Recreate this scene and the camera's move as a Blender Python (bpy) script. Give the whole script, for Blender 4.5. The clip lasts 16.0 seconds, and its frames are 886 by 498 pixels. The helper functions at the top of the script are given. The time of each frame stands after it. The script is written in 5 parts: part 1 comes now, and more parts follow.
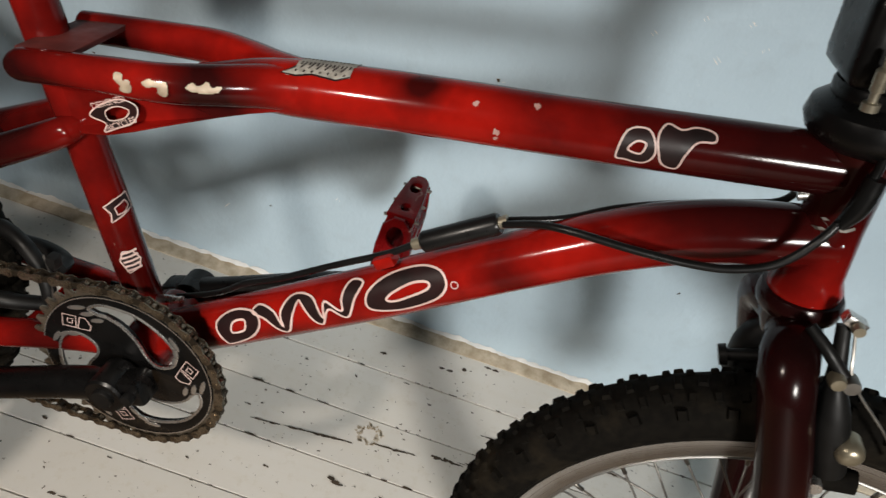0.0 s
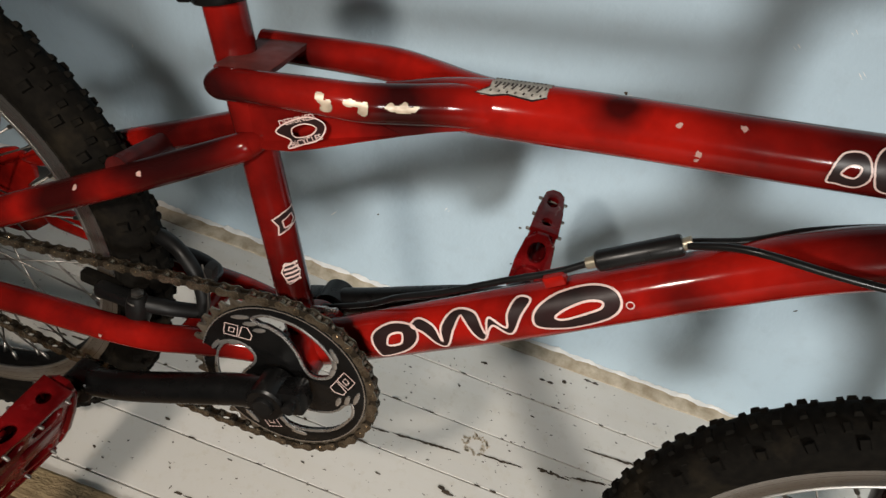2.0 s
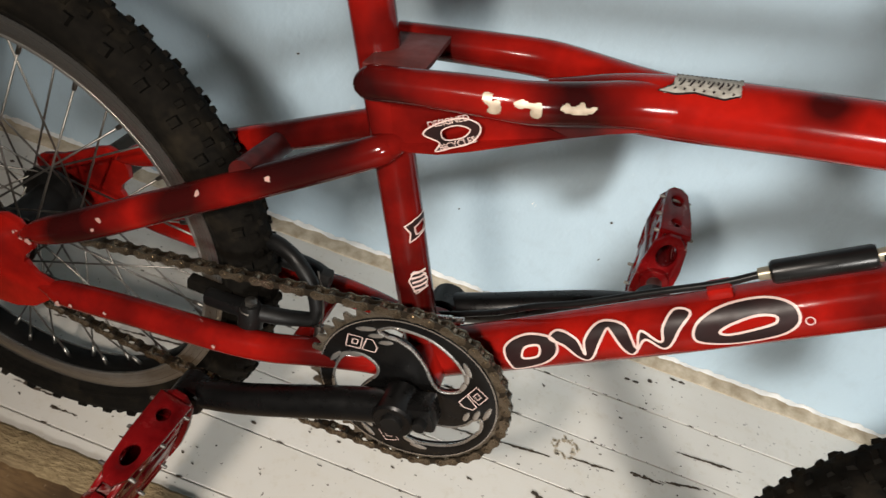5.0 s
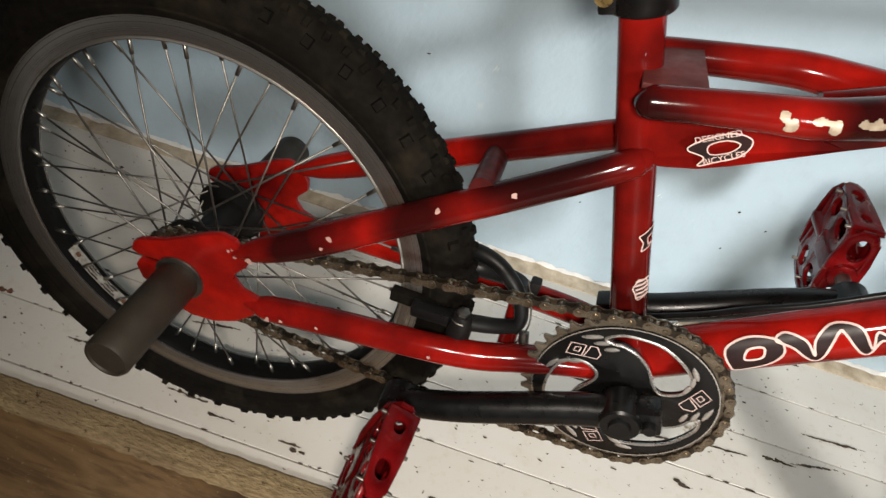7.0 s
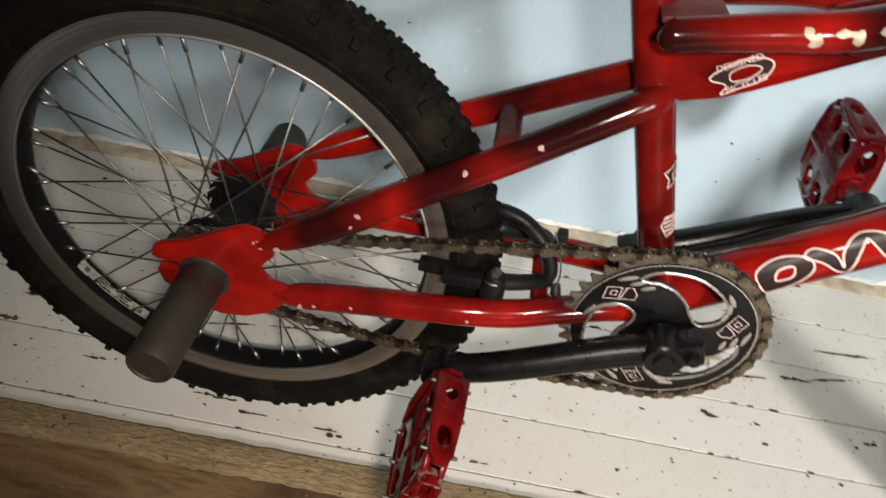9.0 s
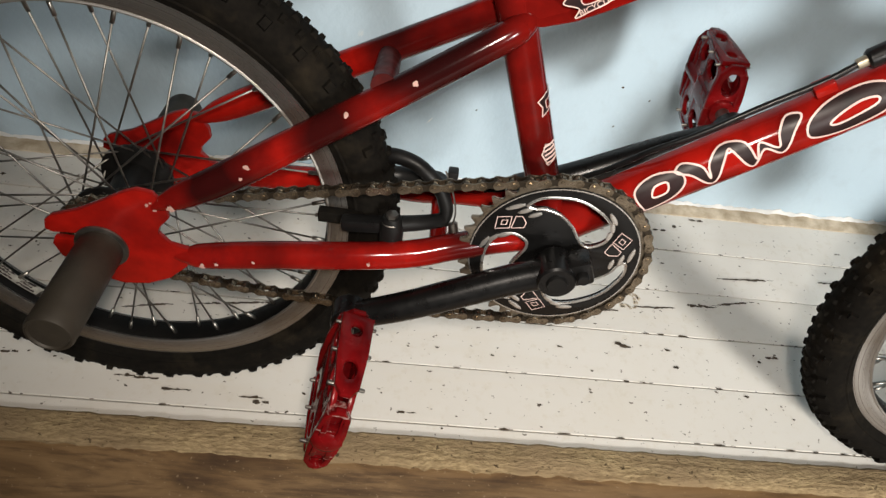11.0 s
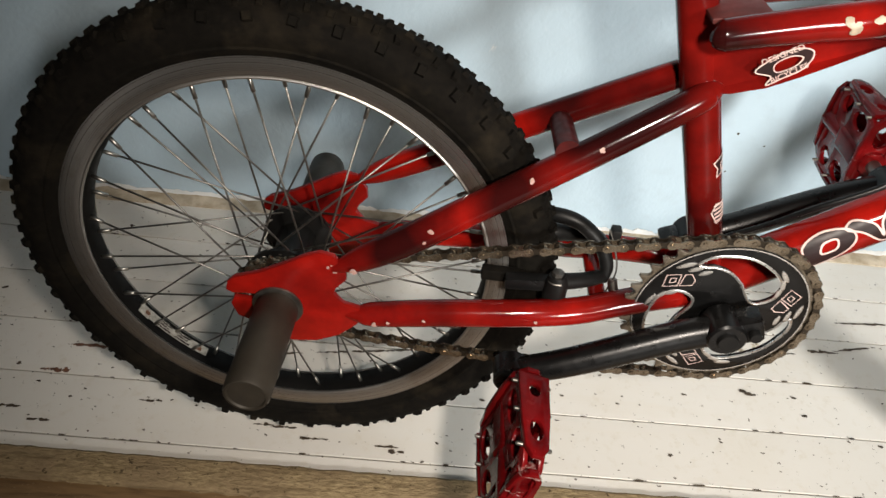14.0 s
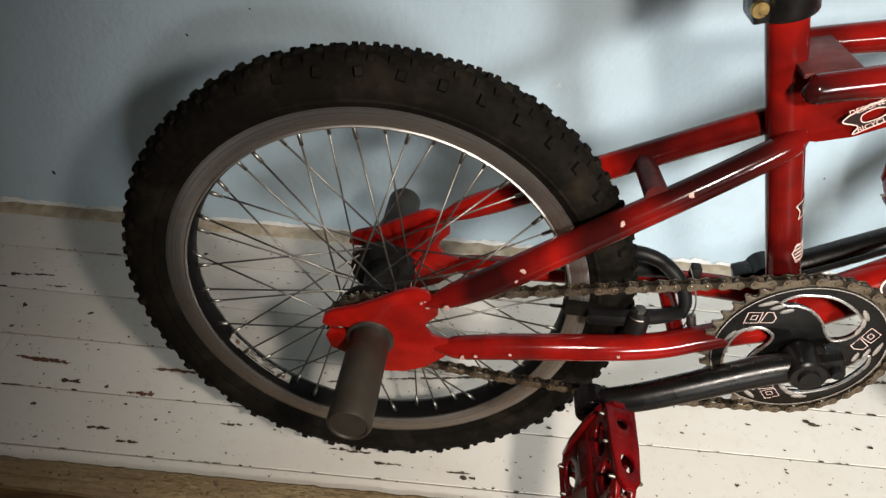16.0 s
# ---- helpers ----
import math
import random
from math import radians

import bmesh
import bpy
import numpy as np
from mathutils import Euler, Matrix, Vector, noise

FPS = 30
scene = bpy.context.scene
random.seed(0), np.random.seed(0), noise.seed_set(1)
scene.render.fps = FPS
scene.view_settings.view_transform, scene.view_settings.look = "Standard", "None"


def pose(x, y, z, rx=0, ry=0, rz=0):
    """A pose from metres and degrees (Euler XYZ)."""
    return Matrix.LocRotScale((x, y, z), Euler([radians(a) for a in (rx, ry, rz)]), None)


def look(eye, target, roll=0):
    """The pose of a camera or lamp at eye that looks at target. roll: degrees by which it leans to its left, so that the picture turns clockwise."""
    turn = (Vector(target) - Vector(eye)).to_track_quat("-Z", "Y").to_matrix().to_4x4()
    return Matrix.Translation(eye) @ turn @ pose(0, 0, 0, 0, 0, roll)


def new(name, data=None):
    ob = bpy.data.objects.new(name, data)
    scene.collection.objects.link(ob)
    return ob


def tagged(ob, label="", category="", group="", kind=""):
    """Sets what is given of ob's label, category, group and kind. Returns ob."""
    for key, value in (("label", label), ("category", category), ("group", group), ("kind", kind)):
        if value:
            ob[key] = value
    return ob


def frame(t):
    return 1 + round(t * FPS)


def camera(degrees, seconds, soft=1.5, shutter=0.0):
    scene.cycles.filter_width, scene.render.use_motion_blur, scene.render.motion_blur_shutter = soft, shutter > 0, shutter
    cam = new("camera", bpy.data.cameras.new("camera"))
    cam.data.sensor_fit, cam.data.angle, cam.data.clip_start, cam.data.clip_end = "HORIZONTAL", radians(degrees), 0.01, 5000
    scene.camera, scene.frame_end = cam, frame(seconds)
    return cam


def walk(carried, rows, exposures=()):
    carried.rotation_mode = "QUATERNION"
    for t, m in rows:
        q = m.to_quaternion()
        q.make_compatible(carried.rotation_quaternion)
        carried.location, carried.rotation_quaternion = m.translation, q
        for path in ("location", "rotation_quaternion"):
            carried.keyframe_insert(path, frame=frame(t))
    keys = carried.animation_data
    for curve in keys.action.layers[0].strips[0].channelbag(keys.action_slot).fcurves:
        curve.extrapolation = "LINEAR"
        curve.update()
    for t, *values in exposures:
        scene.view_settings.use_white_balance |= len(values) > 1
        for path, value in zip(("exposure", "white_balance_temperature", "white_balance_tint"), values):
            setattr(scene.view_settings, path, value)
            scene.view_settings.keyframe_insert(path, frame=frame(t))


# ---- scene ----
# The camera and its walk
cam = camera(65.8, 16.0, soft=1.4, shutter=0.6)
PATH = [
    (0, (0.597, -0.718, 0.829), (0.642, 0.757, -0.521), 19.6),
    (0.5, (0.578, -0.72, 0.824), (0.591, 0.757, -0.524), 18.8),
    (1, (0.553, -0.727, 0.824), (0.523, 0.749, -0.525), 17.5),
    (1.5, (0.526, -0.731, 0.819), (0.475, 0.739, -0.536), 17.7),
    (2, (0.502, -0.733, 0.814), (0.438, 0.723, -0.557), 17.7),
    (2.5, (0.485, -0.733, 0.812), (0.428, 0.727, -0.553), 17.5),
    (3, (0.453, -0.747, 0.81), (0.451, 0.726, -0.542), 17.9),
    (3.2, (0.437, -0.757, 0.808), (0.46, 0.724, -0.535), 18.8),
    (5.3, (0.391, -0.716, 0.781), (0.294, 0.671, -0.656), 16.7),
    (5.5, (0.365, -0.727, 0.782), (0.28, 0.651, -0.665), 17.3),
    (6, (0.295, -0.749, 0.781), (0.234, 0.629, -0.666), 16.6),
    (6.5, (0.25, -0.756, 0.772), (0.186, 0.617, -0.68), 16.8),
    (7, (0.228, -0.75, 0.771), (0.172, 0.616, -0.689), 15.7),
    (7.5, (0.21, -0.745, 0.772), (0.148, 0.628, -0.681), 14.0),
    (8, (0.2, -0.748, 0.774), (0.14, 0.622, -0.682), 12.8),
    (8.5, (0.186, -0.754, 0.768), (0.159, 0.6, -0.704), 12.4),
    (9, (0.184, -0.764, 0.758), (0.229, 0.565, -0.736), 11.3),
    (9.5, (0.211, -0.784, 0.752), (0.351, 0.526, -0.753), 12.3),
    (9.7, (0.232, -0.795, 0.751), (0.366, 0.513, -0.756), 11.3),
    (11.8, (0.213, -0.805, 0.752), (0.471, 0.506, -0.736), 11.1),
    (12, (0.202, -0.802, 0.75), (0.462, 0.506, -0.741), 10.7),
    (12.5, (0.174, -0.806, 0.753), (0.414, 0.531, -0.716), 9.9),
    (13, (0.151, -0.802, 0.754), (0.355, 0.549, -0.707), 9.8),
    (13.5, (0.127, -0.799, 0.762), (0.266, 0.565, -0.694), 7.9),
    (14, (0.109, -0.794, 0.765), (0.214, 0.582, -0.684), 7.4),
    (14.5, (0.1, -0.794, 0.771), (0.186, 0.595, -0.666), 7.1),
    (15, (0.083, -0.799, 0.778), (0.138, 0.597, -0.653), 6.4),
    (15.5, (0.059, -0.804, 0.783), (0.09, 0.6, -0.641), 6.1),
    (16, (0.05, -0.803, 0.794), (0.078, 0.606, -0.625), 5.3),
]
EXPOSURES = [(0.0, -0.4), (1.0, -0.42), (3.0, -0.25), (5.5, 0.03), (7.5, 0.12), (9.5, 0.12), (12.0, 0.18), (14.0, 0.30), (16.0, 0.38)]
walk(cam, [(t, look(eye, target, roll)) for t, eye, target, roll in PATH], EXPOSURES)

# World, the room lamp, and a fixed stand-in for the small light carried beside the lens
world = bpy.data.worlds.new("world")
world.use_nodes = True
world.node_tree.nodes["Background"].inputs[0].default_value = (0.55, 0.6, 0.7, 1)
world.node_tree.nodes["Background"].inputs[1].default_value = 0.02
scene.world = world
lamp = bpy.data.lights.new("room_lamp", "SPOT")
lamp.energy, lamp.color, lamp.shadow_soft_size = 900.0, (1.0, 0.965, 0.91), 0.34
# Narrow blended cone, aimed right, stands in for a person's shadow on the left
lamp.spot_size, lamp.spot_blend = radians(46), 1.0
tagged(new("room_lamp", lamp), kind="structure").matrix_world = look((1.74, -3.95, 1.78), (1.24, -0.2, -0.25))
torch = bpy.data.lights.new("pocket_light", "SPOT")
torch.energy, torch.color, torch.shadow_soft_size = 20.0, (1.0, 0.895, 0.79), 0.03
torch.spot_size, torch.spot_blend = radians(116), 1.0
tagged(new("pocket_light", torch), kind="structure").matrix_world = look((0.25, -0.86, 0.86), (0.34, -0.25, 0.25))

# ------------------------------------------------------------------ materials


class Mat:
    """A small builder for node materials in object space."""

    def __init__(self, name, rough=0.5, metal=0.0, coat=0.0, spec=0.5):
        self.m = bpy.data.materials.new(name)
        self.m.use_nodes = True
        self.t = self.m.node_tree
        self.b = self.t.nodes["Principled BSDF"]
        self.b.inputs["Roughness"].default_value = rough
        self.b.inputs["Metallic"].default_value = metal
        self.b.inputs["Coat Weight"].default_value = coat
        self.b.inputs["Coat Roughness"].default_value = 0.08
        self.b.inputs["Specular IOR Level"].default_value = spec
        self.co = self.t.nodes.new("ShaderNodeTexCoord").outputs["Object"]

    def node(self, kind, **values):
        n = self.t.nodes.new(kind)
        for k, v in values.items():
            if k in n.inputs:
                n.inputs[k].default_value = v
        return n

    def link(self, a, b):
        self.t.links.new(a, b)

    def mapped(self, scale=(1, 1, 1), shift=(0, 0, 0)):
        n = self.t.nodes.new("ShaderNodeMapping")
        n.inputs["Scale"].default_value = scale
        n.inputs["Location"].default_value = shift
        self.link(self.co, n.inputs["Vector"])
        return n.outputs[0]

    def noise(self, scale, detail=4, rough=0.55, co=None, distort=0.0):
        n = self.node("ShaderNodeTexNoise", Scale=scale, Detail=detail, Roughness=rough, Distortion=distort)
        self.link(co or self.co, n.inputs["Vector"])
        return n.outputs["Fac"]

    def ramp(self, fac, stops):
        n = self.t.nodes.new("ShaderNodeValToRGB")
        while len(n.color_ramp.elements) < len(stops):
            n.color_ramp.elements.new(0.5)
        for e, (p, c) in zip(n.color_ramp.elements, stops):
            e.position, e.color = p, (*c, 1) if len(c) == 3 else c
        self.link(fac, n.inputs["Fac"])
        return n.outputs["Color"]

    def mix(self, fac, a, b, kind="MIX"):
        n = self.t.nodes.new("ShaderNodeMix")
        n.data_type, n.blend_type = "RGBA", kind
        for idx, v in ((0, fac), (6, a), (7, b)):
            if hasattr(v, "links"):
                self.link(v, n.inputs[idx])
            elif idx == 0:
                n.inputs[0].default_value = v
            else:
                n.inputs[idx].default_value = (*v, 1)
        return n.outputs[2]

    def grey(self, fac, lo, hi, a=0.0, b=1.0):
        n = self.node("ShaderNodeMapRange")
        for i, v in enumerate((lo, hi, a, b)):
            n.inputs[i + 1].default_value = v
        self.link(fac, n.inputs[0])
        return n.outputs[0]

    def colour(self, c):
        if hasattr(c, "links"):
            self.link(c, self.b.inputs["Base Color"])
        else:
            self.b.inputs["Base Color"].default_value = (*c, 1)
        return self

    def roughen(self, fac):
        self.link(fac, self.b.inputs["Roughness"])
        return self

    def bump(self, fac, dist, strength=1.0):
        n = self.node("ShaderNodeBump", Strength=strength, Distance=dist)
        self.link(fac, n.inputs["Height"])
        self.link(n.outputs[0], self.b.inputs["Normal"])
        return self


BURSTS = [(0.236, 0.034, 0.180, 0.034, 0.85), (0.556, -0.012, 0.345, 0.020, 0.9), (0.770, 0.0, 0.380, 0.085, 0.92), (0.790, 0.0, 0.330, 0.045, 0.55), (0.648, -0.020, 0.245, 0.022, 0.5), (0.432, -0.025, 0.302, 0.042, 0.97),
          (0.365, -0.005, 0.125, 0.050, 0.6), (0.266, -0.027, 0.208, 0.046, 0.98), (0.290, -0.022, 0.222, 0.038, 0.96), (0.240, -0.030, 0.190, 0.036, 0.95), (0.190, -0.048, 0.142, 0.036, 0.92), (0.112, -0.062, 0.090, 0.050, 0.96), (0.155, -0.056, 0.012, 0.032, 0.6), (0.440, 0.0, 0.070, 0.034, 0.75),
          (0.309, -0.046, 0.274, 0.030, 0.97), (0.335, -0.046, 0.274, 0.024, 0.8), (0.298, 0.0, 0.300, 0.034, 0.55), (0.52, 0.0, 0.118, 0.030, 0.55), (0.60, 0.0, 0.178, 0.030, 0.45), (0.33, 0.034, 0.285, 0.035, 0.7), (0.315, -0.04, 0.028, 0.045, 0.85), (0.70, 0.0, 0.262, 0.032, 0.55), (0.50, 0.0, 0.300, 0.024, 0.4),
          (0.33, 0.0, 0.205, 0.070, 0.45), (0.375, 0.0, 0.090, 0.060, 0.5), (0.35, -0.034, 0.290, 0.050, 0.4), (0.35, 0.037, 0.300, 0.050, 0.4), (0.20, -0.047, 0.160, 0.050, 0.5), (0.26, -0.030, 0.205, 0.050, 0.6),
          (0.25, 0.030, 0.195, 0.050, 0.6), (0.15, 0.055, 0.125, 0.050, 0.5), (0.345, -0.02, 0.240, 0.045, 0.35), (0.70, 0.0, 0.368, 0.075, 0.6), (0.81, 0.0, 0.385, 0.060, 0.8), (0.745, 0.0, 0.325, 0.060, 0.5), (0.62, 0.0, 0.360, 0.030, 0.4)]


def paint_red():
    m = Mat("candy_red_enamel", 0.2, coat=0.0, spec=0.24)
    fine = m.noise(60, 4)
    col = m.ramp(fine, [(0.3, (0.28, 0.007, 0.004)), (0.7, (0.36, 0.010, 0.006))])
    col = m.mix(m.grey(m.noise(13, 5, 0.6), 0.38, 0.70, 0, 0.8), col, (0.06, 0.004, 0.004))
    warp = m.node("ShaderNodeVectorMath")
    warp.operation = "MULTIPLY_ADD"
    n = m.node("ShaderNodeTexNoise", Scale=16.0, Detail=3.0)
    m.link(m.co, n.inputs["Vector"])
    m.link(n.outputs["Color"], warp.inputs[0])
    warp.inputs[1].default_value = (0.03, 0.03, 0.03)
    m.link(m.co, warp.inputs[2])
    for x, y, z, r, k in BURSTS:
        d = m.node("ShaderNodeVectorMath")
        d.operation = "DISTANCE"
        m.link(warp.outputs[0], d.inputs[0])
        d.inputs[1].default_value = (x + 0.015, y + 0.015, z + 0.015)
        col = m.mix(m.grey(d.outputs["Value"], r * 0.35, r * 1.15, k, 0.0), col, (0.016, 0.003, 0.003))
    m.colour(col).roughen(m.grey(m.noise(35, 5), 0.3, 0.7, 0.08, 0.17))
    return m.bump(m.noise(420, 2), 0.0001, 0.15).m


def paint_maroon():
    m = Mat("dark_maroon_enamel", 0.18, coat=0.0, spec=0.22)
    m.colour(m.ramp(m.noise(9, 3), [(0.35, (0.007, 0.0022, 0.0022)), (0.62, (0.024, 0.0042, 0.0042))]))
    return m.bump(m.noise(300, 2), 0.0001, 0.3).m


def plain(name, lo, hi, rough=(0.3, 0.5), metal=0.0, scale=40.0, coat=0.0, bump=0.0, bscale=300.0, spec=0.5):
    m = Mat(name, metal=metal, coat=coat, spec=spec)
    n = m.noise(scale, 5)
    m.colour(m.ramp(n, [(0.3, lo), (0.7, hi)]))
    m.roughen(m.grey(m.noise(scale * 2.3, 4), 0.3, 0.7, rough[0], rough[1]))
    if bump:
        m.bump(m.noise(bscale, 4), bump, 0.6)
    return m.m


def wall_paint():
    m = Mat("pale_blue_gloss_wall_paint", 0.34)
    big = m.noise(2.2, 4)
    fine = m.noise(28, 6, 0.6)
    base = m.mix(big, (0.43, 0.555, 0.645), (0.48, 0.60, 0.68))
    base = m.mix(m.grey(fine, 0.52, 0.75, 0, 0.4), base, (0.38, 0.47, 0.53))
    base = m.mix(m.grey(m.noise(150, 4, 0.6), 0.6, 0.75, 0, 0.3), base, (0.60, 0.68, 0.73))
    m.colour(base).roughen(m.grey(m.noise(9, 4), 0.3, 0.7, 0.30, 0.46))
    h = m.node("ShaderNodeMath")
    h.operation = "MULTIPLY_ADD"
    m.link(m.noise(14, 5, 0.5), h.inputs[0])
    h.inputs[1].default_value = 3.0
    m.link(m.noise(110, 4), h.inputs[2])
    return m.bump(h.outputs[0], 0.0014, 0.6).m


def floor_paint():
    m = Mat("worn_white_floor_paint", 0.45)
    rnd = m.t.nodes.new("ShaderNodeObjectInfo").outputs["Random"]
    grain = m.noise(30, 5, 0.6, m.mapped((0.08, 1, 1)))
    stain = m.noise(5, 5, 0.6)
    base = m.mix(rnd, (0.68, 0.65, 0.595), (0.75, 0.72, 0.665))
    base = m.mix(m.grey(stain, 0.5, 0.8, 0, 0.5), base, (0.64, 0.59, 0.50))
    base = m.mix(m.grey(grain, 0.56, 0.72, 0, 0.35), base, (0.68, 0.63, 0.54))
    base = m.mix(m.grey(m.noise(75, 5, 0.65), 0.55, 0.72, 0, 0.35), base, (0.56, 0.50, 0.39))
    speck = m.noise(170, 3, 0.5)
    base = m.mix(m.grey(speck, 0.70, 0.74, 0, 0.9), base, (0.10, 0.075, 0.05))
    m.colour(base).roughen(m.grey(m.noise(25, 4), 0.3, 0.7, 0.34, 0.6))
    return m.bump(grain, 0.0008, 0.4).m


def carpet_tan():
    m = Mat("worn_tan_carpet_binding", 0.95, spec=0.1)
    weave = m.noise(220, 3, 0.6, m.mapped((0.5, 1.4, 1)))
    m.colour(m.mix(m.grey(m.noise(14, 5), 0.35, 0.7, 0, 1), m.ramp(weave, [(0.3, (0.19, 0.135, 0.07)), (0.7, (0.42, 0.32, 0.18))]), (0.25, 0.18, 0.105), "MIX"))
    lump = m.noise(48, 5, 0.7, m.mapped((1, 1.6, 1)))
    lines = m.noise(150, 4, 0.6, m.mapped((0.06, 1, 1)))
    worn = m.mix(m.grey(lines, 0.52, 0.66, 0, 0.55), m.b.inputs["Base Color"].links[0].from_socket, (0.10, 0.066, 0.034))
    m.colour(m.mix(m.grey(m.noise(130, 4, 0.6), 0.63, 0.68, 0, 0.85), worn, (0.04, 0.026, 0.014)))
    h = m.node("ShaderNodeMath")
    h.operation = "MULTIPLY_ADD"
    m.link(lump, h.inputs[0])
    h.inputs[1].default_value = 2.0
    m.link(weave, h.inputs[2])
    return m.bump(h.outputs[0], 0.003, 0.8).m


def vinyl_brown():
    m = Mat("brown_wood_grain_vinyl", 0.55)
    g = m.noise(9, 6, 0.6, m.mapped((0.35, 1.6, 1)), 1.6)
    m.colour(m.ramp(g, [(0.30, (0.05, 0.027, 0.012)), (0.45, (0.15, 0.088, 0.038)), (0.58, (0.22, 0.135, 0.062)), (0.72, (0.08, 0.045, 0.02))]))
    col = m.b.inputs["Base Color"].links[0].from_socket
    fine = m.noise(120, 4, 0.65, m.mapped((0.12, 1, 1)))
    col = m.mix(m.grey(fine, 0.48, 0.66, 0, 0.6), col, (0.045, 0.022, 0.010))
    m.colour(m.mix(m.grey(m.noise(240, 3), 0.66, 0.70, 0, 0.5), col, (0.36, 0.27, 0.17)))
    return m.bump(fine, 0.0008, 0.4).m


def rubber():
    m = Mat("dusty_black_tyre_rubber", 0.85, spec=0.08)
    dirt = m.noise(22, 6, 0.65)
    fine = m.noise(160, 4)
    base = m.ramp(fine, [(0.3, (0.0036, 0.0031, 0.0025)), (0.7, (0.0075, 0.0064, 0.0048))])
    m.colour(m.mix(m.grey(dirt, 0.50, 0.78, 0, 0.5), base, (0.04, 0.031, 0.019)))
    return m.bump(fine, 0.0006, 0.5).m


def brushed(name, lo, hi, r0=0.22, r1=0.42):
    m = Mat(name, metal=1.0)
    m.colour(m.ramp(m.noise(50, 5), [(0.3, lo), (0.7, hi)]))
    m.roughen(m.grey(m.noise(90, 4), 0.3, 0.7, r0, r1))
    return m.m


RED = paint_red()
MAROON = paint_maroon()
WALL = wall_paint()
FLOOR = floor_paint()
CARPET = carpet_tan()
VINYL = vinyl_brown()
RUBBER = rubber()
BLACK = plain("gloss_black_enamel", (0.003, 0.003, 0.003), (0.006, 0.0058, 0.0058), (0.24, 0.36), spec=0.35, bump=0.0001)
RIMBLACK = plain("dull_black_rim_paint", (0.003, 0.003, 0.003), (0.0065, 0.006, 0.0055), (0.4, 0.6), spec=0.10, scale=30)
SATIN = plain("worn_black_anodising", (0.004, 0.004, 0.004), (0.009, 0.0088, 0.0085), (0.35, 0.55), spec=0.25)
SLEEVE = plain("black_cable_sleeve", (0.004, 0.004, 0.004), (0.009, 0.009, 0.009), (0.25, 0.4), spec=0.3)
def rim_alloy():
    """Turned rim metal: fine rings about the axle, scuffs on top."""
    m = Mat("scuffed_rim_alloy", metal=0.92)
    flat = m.node("ShaderNodeVectorMath")
    flat.operation = "MULTIPLY"
    flat.inputs[1].default_value = (1, 0, 1)
    m.link(m.co, flat.inputs[0])
    ln = m.node("ShaderNodeVectorMath")
    ln.operation = "LENGTH"
    m.link(flat.outputs[0], ln.inputs[0])
    xyz = m.node("ShaderNodeCombineXYZ")
    m.link(ln.outputs["Value"], xyz.inputs[0])
    rings = m.noise(700, 3, 0.6, xyz.outputs[0])
    scuff = m.noise(45, 5, 0.65)
    col = m.ramp(rings, [(0.3, (0.38, 0.365, 0.345)), (0.7, (0.54, 0.525, 0.50))])
    m.colour(m.mix(m.grey(scuff, 0.55, 0.75, 0, 0.6), col, (0.30, 0.26, 0.20)))
    m.roughen(m.grey(rings, 0.3, 0.7, 0.24, 0.36))
    m.b.inputs["Anisotropic"].default_value = 0.7
    around = m.t.nodes.new("ShaderNodeTangent")
    around.direction_type, around.axis = "RADIAL", "Y"
    m.link(around.outputs[0], m.b.inputs["Tangent"])
    return m.bump(rings, 0.0001, 0.2).m


ALLOY = rim_alloy()
STEEL = brushed("spoke_steel", (0.16, 0.15, 0.135), (0.34, 0.32, 0.29), 0.38, 0.55)
NIPPLE = brushed("plated_spoke_nipple", (0.17, 0.16, 0.14), (0.40, 0.385, 0.35), 0.3, 0.5)
DUSKY = plain("dusty_dark_maroon_paint", (0.024, 0.004, 0.004), (0.075, 0.008, 0.007), (0.35, 0.55), scale=60, spec=0.15)
DUSTRED = plain("dull_dark_red_paint", (0.075, 0.018, 0.016), (0.15, 0.032, 0.028), (0.4, 0.6), scale=50, spec=0.25)
BRIGHT = plain("bright_machined_alloy", (0.62, 0.60, 0.57), (0.80, 0.78, 0.75), (0.2, 0.34), metal=0.9)
NICKEL = plain("dull_brassy_nickel", (0.30, 0.26, 0.18), (0.44, 0.40, 0.31), (0.25, 0.4), metal=0.7)
CHAIN = plain("dull_rusty_chain_steel", (0.10, 0.076, 0.05), (0.30, 0.25, 0.185), (0.18, 0.34), metal=0.85, scale=90)
# Inner links are a darker steel than the outer plates
CHAINDARK = plain("dark_inner_chain_steel", (0.012, 0.009, 0.006), (0.045, 0.035, 0.024), (0.3, 0.45), metal=0.6)
TOOTH = plain("worn_tooth_steel", (0.14, 0.115, 0.08), (0.36, 0.31, 0.245), (0.22, 0.4), metal=0.8, scale=70)
BRASS = brushed("brassy_bolt", (0.45, 0.30, 0.10), (0.65, 0.48, 0.22))
PEG = plain("dull_grey_steel_peg", (0.020, 0.0165, 0.012), (0.045, 0.037, 0.027), (0.45, 0.65), metal=0.3, scale=25, bump=0.0002)
def pedal_paint():
    m = Mat("scraped_red_anodising", spec=0.14)
    col = m.ramp(m.noise(30, 5), [(0.3, (0.045, 0.0015, 0.002)), (0.7, (0.19, 0.005, 0.006))])
    scrape = m.noise(70, 5, 0.65, m.mapped((1, 0.35, 0.6)), 0.8)
    m.colour(m.mix(m.grey(scrape, 0.64, 0.70, 0, 0.7), col, (0.50, 0.36, 0.33)))
    m.roughen(m.grey(m.noise(60, 4), 0.3, 0.7, 0.12, 0.3))
    return m.bump(scrape, 0.0006, 0.4).m


